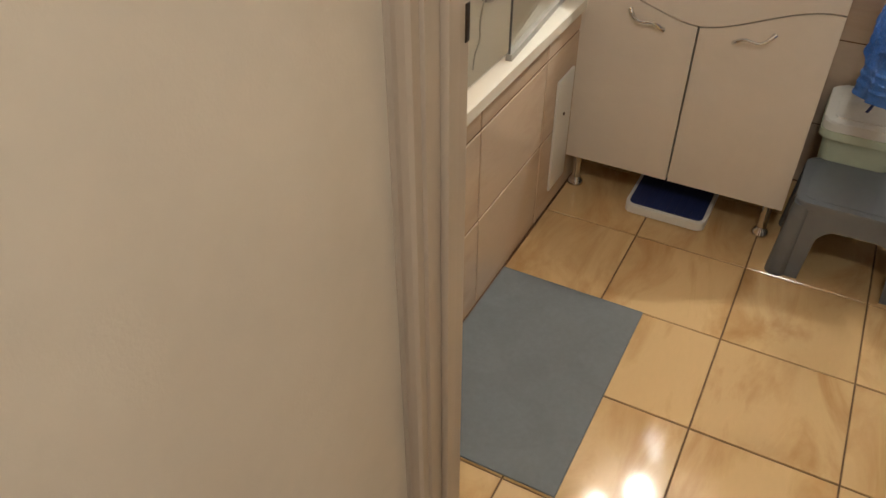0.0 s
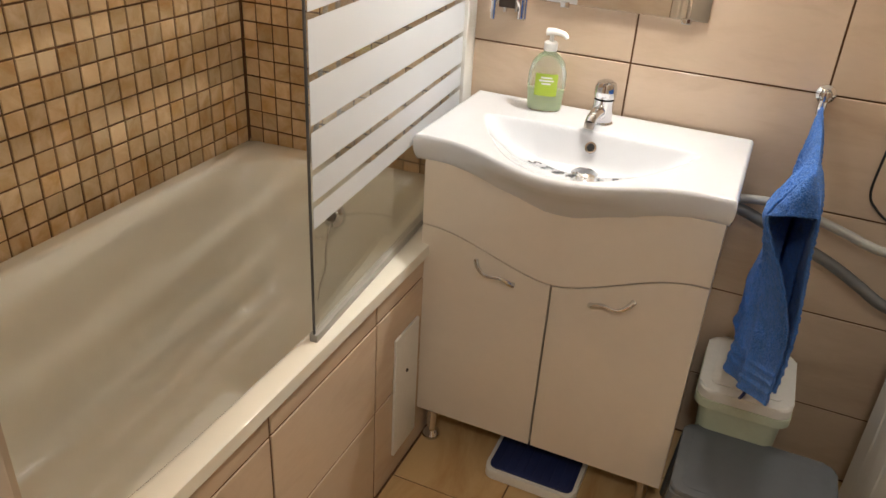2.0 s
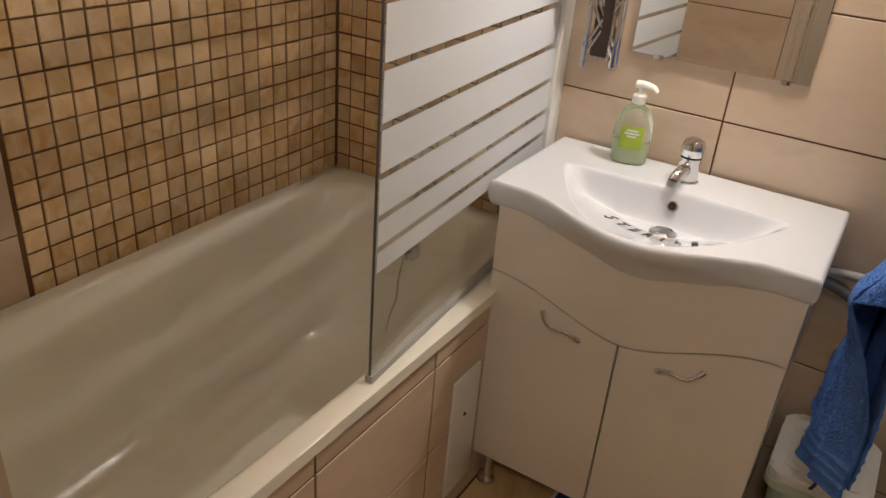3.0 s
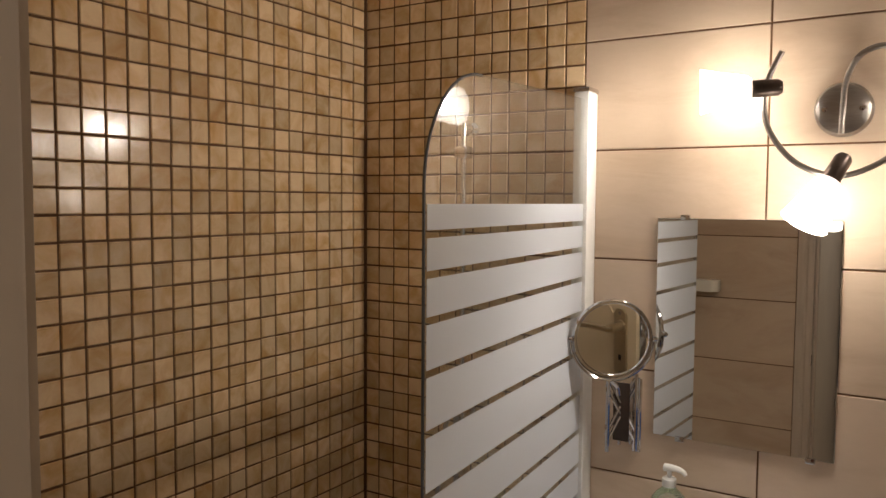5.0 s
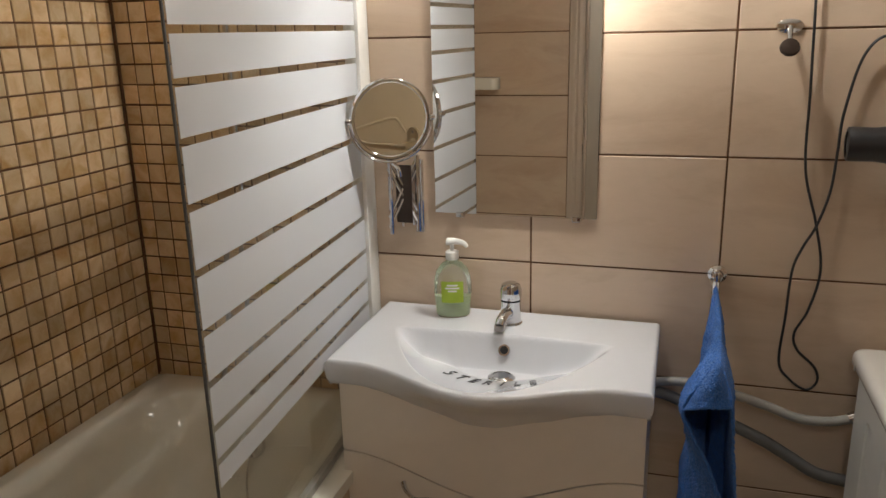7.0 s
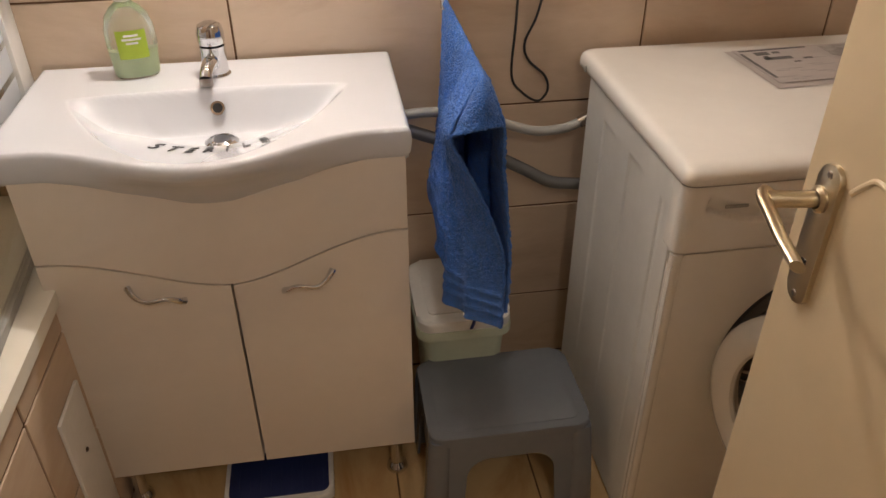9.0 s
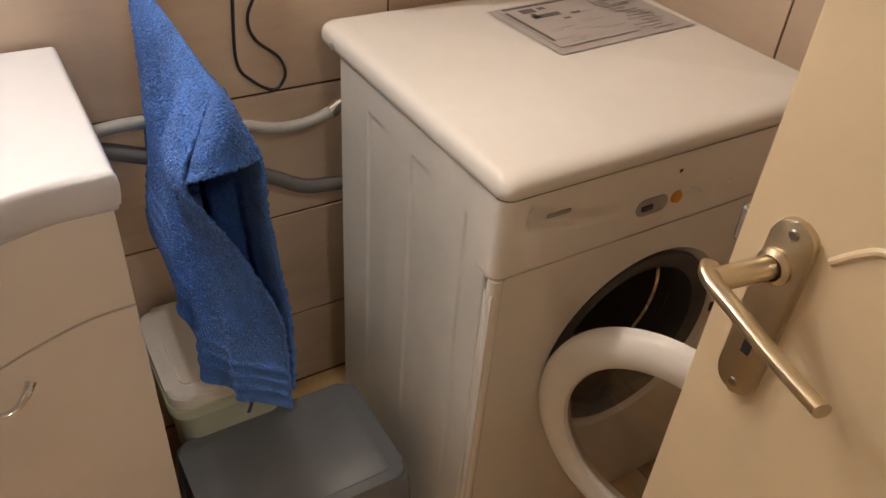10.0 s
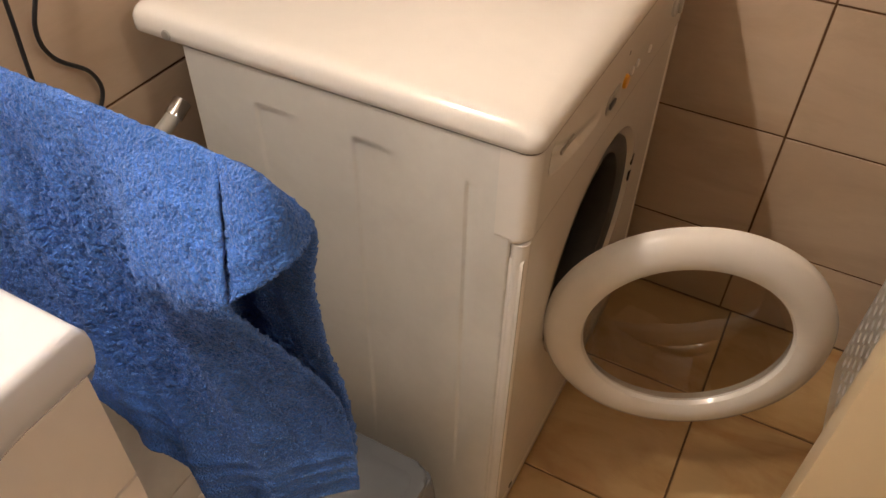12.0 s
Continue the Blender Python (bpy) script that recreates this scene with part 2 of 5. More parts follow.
M_MACHINE = material("white_appliance_lacquer", (0.84, 0.82, 0.78), 0.15, vary=0.03, scale=3, fine=0.02, bump=0.02, bump_scale=80, coat=0.2)
M_MSIDE = material("white_sheet_steel_lacquer", (0.74, 0.74, 0.71), 0.30, vary=0.05, scale=5, fine=0.03, bump=0.02, bump_scale=80)
M_CHROME = material("chrome", (0.70, 0.70, 0.71), 0.07, metal=1, vary=0.03, scale=20, fine=0.02, bump=0)
M_STEEL = material("brushed_steel", (0.42, 0.39, 0.36), 0.30, metal=1, vary=0.08, scale=30, fine=0.05, bump=0.05, stretch=(1, 1, 9))
M_BRASS = material("satin_champagne_metal", (0.62, 0.54, 0.40), 0.30, metal=1, vary=0.03, scale=20, fine=0.02, bump=0)
M_DARK = material("dark_bronze_metal", (0.07, 0.05, 0.04), 0.3, metal=0.7, vary=0.1, scale=20, bump=0)
M_BLACK = material("black_plastic", (0.02, 0.02, 0.022), 0.35, vary=0.15, scale=12, bump=0)
M_RUBBER = material("dark_grey_rubber", (0.09, 0.09, 0.09), 0.45, vary=0.15, scale=12, bump=0.05)
M_GREY = material("grey_stool_plastic", (0.165, 0.18, 0.20), 0.22, vary=0.06, scale=4, fine=0.04, bump=0.08, bump_scale=350)
M_MAT = material("grey_woven_mat", (0.175, 0.19, 0.20), 0.8, vary=0.08, scale=6, fine=0.12, bump=0.5, bump_scale=500)
M_NAVY = material("navy_ribbed_rubber", (0.018, 0.03, 0.12), 0.45, vary=0.1, scale=8, bump=0.1)
M_TOWEL = material("blue_terry_cloth", (0.065, 0.215, 0.69), 0.95, vary=0.16, scale=26, fine=0.5, bump=1.0, bump_scale=420, sheen=0.2, rough_vary=0.02, spec=0.05, bump_distance=0.006)
M_HOSE = material("grey_plastic_hose", (0.40, 0.39, 0.36), 0.4, vary=0.08, scale=10, bump=0)
M_DHOSE = material("dark_grey_drain_hose", (0.17, 0.165, 0.16), 0.45, vary=0.08, scale=10, bump=0)
M_MIRROR = material("mirror_silvering", (0.86, 0.87, 0.86), 0.01, metal=1, vary=0, fine=0, bump=0, rough_vary=0)
M_FROST = frosted("frosted_white_band", (0.89, 0.925, 0.98))
M_PANE = pane("clear_screen_glass", (0.93, 0.945, 0.93), 0.07)
M_PORT = pane("smoked_porthole_glass", (0.70, 0.66, 0.60), 0.09)
M_BIN = material("translucent_pale_green_plastic", (0.60, 0.66, 0.52), 0.35, vary=0.05, scale=6, bump=0)
M_PAPER = material("newsprint", (0.43, 0.385, 0.365), 0.8, vary=0.05, scale=20, fine=0.05, bump=0.05)
M_INK = material("grey_print", (0.13, 0.12, 0.115), 0.8, vary=0.15, scale=40, bump=0)
M_INKL = material("light_grey_print", (0.40, 0.37, 0.35), 0.8, vary=0.15, scale=40, bump=0)
M_LETTER = material("matt_dark_print", (0.07, 0.07, 0.075), 0.9, vary=0.1, bump=0, spec=0.08)
M_AMBER = material("amber_button", (0.75, 0.36, 0.03), 0.3, vary=0.05, bump=0)
M_SOAP = material("pale_green_soap", (0.66, 0.80, 0.48), 0.18, vary=0.05, scale=10, bump=0)
M_BOTTLE = material("milky_green_bottle_plastic", (0.94, 0.97, 0.88), 0.08, vary=0.02, scale=10, bump=0, transmission=0.9)
M_LABEL = material("lime_green_label", (0.38, 0.52, 0.04), 0.5, vary=0.06, scale=30, bump=0)
M_SHADE = lit_shade("lit_frosted_shade", WARM, LAMP_WATTS)
M_BULB = glowing("lit_bulb", WARM, BULB_WATTS)
M_HLAMP = glowing("lit_hallway_diffuser", (1.0, 0.96, 0.87), HALL_WATTS)
M_REDWOOD = material("red_brown_stained_wood", (0.20, 0.075, 0.045), 0.4, vary=0.2, scale=5, fine=0.06, bump=0.05, bump_scale=90, stretch=(6, 6, 0.4))
M_LAWN = material("green_basket_cloth", (0.10, 0.22, 0.05), 0.9, vary=0.2, scale=20, bump=0.2)


# ---- tiled setting ----
def tile_mesh(name, w, h, t, mat, chamfer=0.0012):
    """A tile lying in x and y, its face at z = t."""
    b = bmesh.new()
    c = chamfer
    rings = [[(0, 0, 0), (w, 0, 0), (w, h, 0), (0, h, 0)],
             [(0, 0, t - c), (w, 0, t - c), (w, h, t - c), (0, h, t - c)],
             [(c, c, t), (w - c, c, t), (w - c, h - c, t), (c, h - c, t)]]
    vs = [[b.verts.new(p) for p in r] for r in rings]
    for lo, hi in zip(vs, vs[1:]):
        for i in range(4):
            b.faces.new((lo[i], lo[(i + 1) % 4], hi[(i + 1) % 4], hi[i]))
    b.faces.new(vs[2])
    return mesh_of(name, b, mat, smooth=False)


TILE_CACHE = {}


def lay(parent, name, mat, frame_m, us, vs, gap=0.004, thick=0.006, skip=None):
    """Tiles between the joint lines us and vs of a wall whose local plane is frame_m."""
    for u0, u1 in zip(us, us[1:]):
        for v0, v1 in zip(vs, vs[1:]):
            if u1 - u0 < 0.012 or v1 - v0 < 0.012 or (skip and skip((u0 + u1) / 2, (v0 + v1) / 2)):
                continue
            w, h = round(u1 - u0 - gap, 4), round(v1 - v0 - gap, 4)
            key = (name, w, h, mat.name, thick)
            if key not in TILE_CACHE:
                TILE_CACHE[key] = tile_mesh(name, w, h, thick, mat)
            ob = new(name, TILE_CACHE[key])
            ob.parent = parent
            ob.matrix_parent_inverse = parent.matrix_basis.inverted()
            wob = Matrix.Rotation(random.gauss(0, 0.0012), 4, "X") @ Matrix.Rotation(random.gauss(0, 0.0012), 4, "Y")
            ob.matrix_basis = frame_m @ Matrix.Translation((u0 + gap / 2, v0 + gap / 2, 0)) @ wob


def joints(lo, hi, at, pitch):
    """Joint lines from lo to hi on a grid through at."""
    k = math.ceil((lo - at) / pitch + 1e-6)
    out = [lo]
    while at + k * pitch < hi - 1e-6:
        if at + k * pitch > lo + 1e-6:
            out.append(at + k * pitch)
        k += 1
    return out + [hi]


def plane_of(origin, u, v):
    u, v = Vector(u), Vector(v)
    n = u.cross(v)
    m = Matrix((u, v, n)).transposed().to_4x4()
    m.translation = Vector(origin)
    return m


T6 = 0.006
wall_back = tagged(part("wall_back", box(-0.12, XR + 0.12, 0.003, 0.12, -0.1, ZC), M_GROUT, smooth=False), "back wall clad in beige tiles and cream mosaic", "wall", kind="structure")
wall_left = tagged(part("wall_left", box(-0.12, -0.003, YF, 0.003, -0.1, ZC), M_GROUT, smooth=False), "wall beside the bathtub clad in cream mosaic", "wall", kind="structure")
wall_right = tagged(part("wall_right", box(XR + 0.003, XR + 0.12, YF, 0.003, -0.1, ZC), M_GROUT, smooth=False), "side wall clad in beige marbled tiles", "wall", kind="structure")
b = box(-0.12, DX0 - 0.03, YH, YF - 0.03, -0.1, ZC)
box(DX1 + 0.03, XR + 0.12, YH, YF - 0.03, -0.1, ZC, bm=b)
box(DX0 - 0.03, DX1 + 0.03, YH, YF - 0.03, DZ + 0.03, ZC, bm=b)
tagged(part("hallway_wall_door", b, M_HALL, smooth=False), "pinkish beige painted hallway wall around the bathroom door", "wall", kind="structure")
b = box(-0.12, DX0 - 0.03, YF - 0.03, YF - 0.003, -0.1, ZC)
box(DX1 + 0.03, XR + 0.12, YF - 0.03, YF - 0.003, -0.1, ZC, bm=b)
box(DX0 - 0.03, DX1 + 0.03, YF - 0.03, YF - 0.003, DZ + 0.03, ZC, bm=b)
wall_door = tagged(part("wall_door", b, M_GROUT, smooth=False), "door wall clad in beige tiles on the bathroom side", "wall", kind="structure")
floor = tagged(part("floor", box(-0.12, XR + 0.12, YF, 0.003, -0.1, -0.003), M_FGROUT, smooth=False), "bathroom floor of honey marbled tiles", "floor", kind="structure")
ceiling = tagged(part("ceiling", box(-0.12, XR + 0.12, YH, 0.12, ZC, ZC + 0.1), M_CEIL, smooth=False), "plain white bathroom ceiling", "ceiling", kind="structure")

# hallway that closes the place behind the camera
HX0, HX1, HY = 0.983, 2.6, -3.1
hall_floor = tagged(part("hallway_floor", box(HX0 - 0.1, HX1 + 0.1, HY - 0.1, YF, -0.1, -0.001), M_HFLOOR, smooth=False), "plain honey-coloured hallway floor", "floor", kind="structure")
hall_ceiling = tagged(part("hallway_ceiling", box(HX0 - 0.1, HX1 + 0.1, HY - 0.1, YH, ZC, ZC + 0.1), M_CEIL, smooth=False), "plain white hallway ceiling", "ceiling", kind="structure")
for n, args in (("hallway_wall_left", (HX0 - 0.1, HX0, HY, YH)), ("hallway_wall_right", (HX1, HX1 + 0.1, HY, YH)), ("hallway_wall_end", (HX0 - 0.1, HX1 + 0.1, HY - 0.1, HY))):
    tagged(part(n, box(*args, -0.1, ZC), M_HALL, smooth=False), "plain pinkish beige hallway wall", "wall", kind="structure")
hd = thing("door_2", (1.30, HY, 0), "closed red-brown boarded wooden door at the hallway end", "door", kind="structure")
for k in range(8):
    part("board", box(HX0 + 0.012 + 0.085 * k, HX0 + 0.093 + 0.085 * k, HY + 0.001, HY + 0.030 + 0.004 * (k % 2), 0.01, 2.02, 0.004), M_REDWOOD, hd)
part("handle", tube([(HX0 + 0.63, HY + 0.03, 1.03), (HX0 + 0.63, HY + 0.075, 1.03), (HX0 + 0.52, HY + 0.078, 1.03)], 0.008, 12, 4), M_BRASS, hd)
adopt(hd)
hl = thing("ceiling_light", (1.5, -2.45, ZC), "round flat white hallway ceiling light, lit", "lamp")
part("frame", lathe([(0.0, 0), (0.155, 0), (0.16, -0.02), (0.15, -0.03)], pose(1.5, -2.45, ZC)), M_WHITE, hl)
part("diffuser", lathe([(0.148, -0.028), (0.13, -0.055), (0.08, -0.075), (0, -0.08)], pose(1.5, -2.45, ZC)), M_HLAMP, hl, "lit opal diffuser")
adopt(hl)

# ---- door frame ----
def casing_profile(sign, x_in, y0, out, deep=1.0):
    """Moulded casing strip seen from above: (x, y) pairs. sign: side of the opening, out: way it stands off the wall."""
    steps = [(0, 0), (0, 0.016), (0.006, 0.020), (0.018, 0.020), (0.022, 0.014), (0.030, 0.013), (0.034, 0.018), (0.046, 0.017), (0.052, 0.010), (0.062, 0.008), (0.066, 0)]
    return [(x_in + sign * 0.85 * u, y0 + out * deep * v) for u, v in steps]


door_frame = thing("door_frame", (DX0, YH, 0), "moulded beige painted door frame around the bathroom doorway", "door frame", kind="structure")
part("jamb", box(DX0 - 0.03, DX0, YH, YF, 0, DZ, 0.003), M_FRAME, door_frame)
part("jamb", box(DX1, DX1 + 0.03, YH, YF, 0, DZ, 0.003), M_FRAME, door_frame)
part("head", box(DX0 - 0.03, DX1 + 0.03, YH, YF, DZ, DZ + 0.03, 0.003), M_FRAME, door_frame)
part("door_stop", box(DX0, DX0 + 0.012, YH + 0.03, YF - 0.045, 0, DZ, 0.003), M_FRAME, door_frame)
for sx, xi in ((-1, DX0 - 0.006), (1, DX1 + 0.006)):
    for y0, out in ((YH, -1), (YF, 1)):
        part("casing", prism(casing_profile(sx, xi, y0, out, 1.0 if out < 0 else 0.45), lambda u, v, w: (u, v, w), DZ + 0.07), M_FRAME, door_frame)
for y0, out in ((YH, -1), (YF, 1)):
    part("head_casing", box(DX0 - 0.07, DX1 + 0.07, min(y0, y0 + out * 0.02), max(y0, y0 + out * 0.02), DZ + 0.072, DZ + 0.13, 0.004), M_FRAME, door_frame)
part("strike_plate", box(DX0 - 0.001, DX0 + 0.0015, -1.586, -1.577, 0.996, 1.040, 0.0006), M_DARK, door_frame, "dark strike plate in the jamb")
adopt(door_frame)

# ---- bathtub panel (tiled) ----
tub_panel = tagged(part("tub_panel", box(PX - 0.028, PX - 0.003, YF, -0.001, 0, 0.570), M_GROUT, smooth=False), "bathtub front panel clad in beige tiles", "wall", kind="structure")


# ---- bathtub ----
def bathtub():
    top = lambda x: 0.578 + 0.022 * x / 0.77
    tub = thing("bathtub", (0.38, -0.78, 0), "cream-white enamelled built-in bathtub behind the tiled panel", "bathtub")
    x0, x1, y0, y1 = 0.004, 0.776, YF + 0.004, -0.004
    b = bmesh.new()
    n = 96
    cx, cy = 0.384, -0.79
    rings = []

    def ring(hx, hy, p, z, taper=0.0, flat=False):
        out = []
        for i in range(n):
            a = 2 * math.pi * i / n
            c, s = math.cos(a), math.sin(a)
            r = (abs(c) ** p + abs(s) ** p) ** (-1 / p)
            x, y = cx + hx * r * c, cy + hy * r * s + taper
            x, y = min(max(x, x0), x1), min(max(y, y0), y1)
            out.append(b.verts.new((x, y, (top(x) if flat else 0) + z)))
        return out
    # outer edge, rolled rim, basin wall, bottom
    rings = [ring(0.405, 0.80, 30, -0.03, flat=True), ring(0.41, 0.80, 30, -0.012, flat=True), ring(0.402, 0.795, 30, -0.002, flat=True), ring(0.388, 0.78, 24, 0, flat=True),
             ring(0.350, 0.725, 7.0, 0, flat=True), ring(0.342, 0.714, 6.2, -0.003, flat=True), ring(0.334, 0.704, 5.6, -0.012, flat=True), ring(0.312, 0.672, 4.6, -0.12, flat=True), ring(0.275, 0.62, 4, -0.26, flat=True),
             ring(0.255, 0.58, 3.8, -0.36, flat=True), ring(0.22, 0.53, 3.4, -0.405, flat=True), ring(0.15, 0.42, 3, -0.418, flat=True), ring(0.03, 0.1, 2, -0.425, flat=True)]
    for a, c in zip(rings, rings[1:]):
        for i in range(n):
            b.faces.new((a[i], a[(i + 1) % n], c[(i + 1) % n], c[i]))
    b.faces.new(rings[-1])
    part("shell", b, M_ENAMEL, tub, angle=60)
    m = pose(0.375, -0.135, 0.47, 90 - 14, 0, 0)
    ov = part("overflow", lathe([(0, 0.016), (0.018, 0.016), (0.022, 0.010), (0.034, 0.008), (0.037, 0.0), (0.037, -0.004)], m), M_CHROME, tub, "round chrome overflow with a dark centre")
    part("overflow_cap", lathe([(0, 0.024), (0.014, 0.023), (0.017, 0.016)], m), M_DARK, tub)
    part("plug_chain", tube([(0.375, -0.155, 0.452), (0.372, -0.175, 0.39), (0.378, -0.19, 0.33), (0.37, -0.205, 0.28), (0.376, -0.23, 0.24)], 0.0022, 6, 14, ripple=0.5), M_CHROME, tub)
    return adopt(tub)


bathtub()


# ---- shower screen ----
def screen_x(y):
    return 0.69 + 0.0725 * -y


def shower_screen():
    ob = thing("shower_screen", (0.70, -0.02, 0.60), "hinged glass bath screen with frosted white horizontal bands", "shower screen")
    y_in, y_out, zb, zt = -0.030, -0.818, 0.612, 1.884

    def place(off):
        return lambda u, v, w: (screen_x(u) + off + w, u, v)
    arc = [(y_out + 0.20 * (1 - math.sin(t)), 1.66 + (zt - 0.028 - 1.66) * math.cos(t)) for t in [radians(90 * k / 14) for k in range(15)]]
    outline = [(y_in, zb), (y_in, zt)] + arc + [(y_out, zb)]
    g = part("pane", prism(outline, place(-0.003), 0.006), M_PANE, ob, "clear glass pane with a rounded top corner")
    g.visible_shadow = False
    part("edge", tube([(screen_x(y), y, z) for y, z in arc] + [(screen_x(y_out), y_out, 1.4), (screen_x(y_out), y_out, zb)], 0.0026, 6, 0), M_RUBBER, ob)
    gaps = [1.590, 1.528, 1.457, 1.375, 1.281, 1.183, 1.089, 1.006, 0.931, 0.873]
    for a, c in zip([1.636] + [z - 0.006 for z in gaps], [z + 0.006 for z in gaps] + [0.828]):
        part("frosted_band", prism([(y_in - 0.001, c), (y_in - 0.001, a), (y_out + 0.004, a), (y_out + 0.004, c)], place(0.0035), 0.0008), M_FROST, ob, "frosted white band", smooth=False)
    part("wall_profile", box(0.670, 0.708, -0.060, -0.001, 0.60, 1.900, 0.005), M_WHITE, ob, "white aluminium wall profile")
    part("profile_cap", box(0.668, 0.710, -0.062, -0.0005, 1.900, 1.910, 0.002), M_CHROME, ob)
    s = part("bottom_seal", box(-0.008, 0.008, -0.395, 0.395, -0.009, 0.009, 0.002), M_HOSE, ob, "grey plastic sealing strip")
    s.data.transform(pose(screen_x(-0.428), -0.428, 0.606, 0, 0, math.degrees(math.atan2(0.058, 0.8))))
    return adopt(ob)


shower_screen()


# ---- vanity cabinet ----
VX0, VX1, VY, VXM = 0.757, 1.388, -0.377, 1.070


def wave(x):
    d = abs(x - VXM)
    return 0.577 + (0.072 if x < VXM else 0.086) * ease(d / 0.30) ** 0.9


def vanity():
    ob = thing("vanity_cabinet", (VXM, -0.2, 0), "off-white two-door vanity cabinet with a wavy front on chrome legs", "cabinet")
    b = box(VX0, VX0 + 0.016, VY + 0.02, -0.012, 0.118, 0.80)
    box(VX1 - 0.016, VX1, VY + 0.02, -0.012, 0.118, 0.80, bm=b)
    box(VX0 + 0.016, VX1 - 0.016, VY + 0.02, -0.012, 0.118, 0.134, bm=b)
    box(VX0 + 0.016, VX1 - 0.016, -0.022, -0.012, 0.134, 0.80, bm=b)
    part("body", b, M_LAM, ob, smooth=False)
    N = 40
    xs = [VX0 + (VX1 - VX0) * i / N for i in range(N + 1)]
    up = [(x, wave(x) + 0.002) for x in xs] + [(VX1, 0.806), (VX0, 0.806)]
    part("fascia", prism(up, flat_xz(VY + 0.018), 0.018, 0.0015), M_LAM, ob)
    for x0, x1, ha in ((VX0, VXM - 0.0024, (0.893, 0.592, 0.985, 0.553)), (VXM + 0.0024, VX1, (1.160, 0.556, 1.250, 0.592))):
        xs = [x0 + (x1 - x0) * i / 24 for i in range(25)]
        out = [(x0, 0.118), (x1, 0.118)] + [(x, wave(x) - 0.002) for x in reversed(xs)]
        d = part("door", prism(out, flat_xz(VY + 0.018), 0.018, 0.0015), M_LAM, ob)
        hx = ha
        n = 13
        pts = []
        for i in range(n):
            t = i / (n - 1)
            x, z = hx[0] + (hx[2] - hx[0]) * t, hx[1] + (hx[3] - hx[1]) * t
            z -= 0.009 * math.sin(2 * math.pi * t) * (1 if hx[0] > VXM else -1) * -1
            pts.append((x, VY - 0.002 - 0.022 * math.sin(math.pi * t) ** 0.6, z))
        h = part("handle", tube(pts, lambda t: 0.0035 + 0.0035 * abs(2 * t - 1) ** 2, 10, 3, flat=0.8), M_CHROME, d, "curved chrome handle")
    for x in (VX0 + 0.035, VX1 - 0.038):
        for y in (VY + 0.012 + 0.03, -0.06):
            part("leg", lathe([(0.028, 0.118), (0.028, 0.114), (0.014, 0.112), (0.013, 0.03), (0.015, 0.022), (0.022, 0.014), (0.024, 0.004), (0.022, 0), (0, 0)], pose(x, y, 0), 24), M_CHROME, ob, "round chrome leg")
    return adopt(ob)


vanity()


# ---- basin ----
BX0, BX1, BXM = 0.729, 1.398, 1.066


def basin_front(x):
    d = abs(x - BXM)
    return -0.382 - 0.092 * (0.5 + 0.5 * math.cos(math.pi * min(1, d / 0.275)))


def basin_top(x, y):
    yb = -0.158 - 0.012 * ((x - 1.06) / 0.25) ** 2
    u = abs(x - 1.06) / 0.251
    z = 0.860
    if u < 1 and y < yb:
        yf = -0.170 - 0.287 * (1 - u ** 2.1)
        v = (y - yb) / (yf - yb)
        if v < 1:
            deep = abs(yf - yb)
            lip = lambda t, p: 1 - (1 - max(0.0, min(1.0, t))) ** p
            w = (1 - v) * deep
            side = lip(w / 0.15, 1.8)
            front = lip(w / 0.215, 1.06)
            z -= 0.073 * lip(v * deep / 0.040, 1.5) * (side * u ** 2.5 + front * (1 - u ** 2.5)) * lip((1 - u) / 0.30, 1.5)
    return z


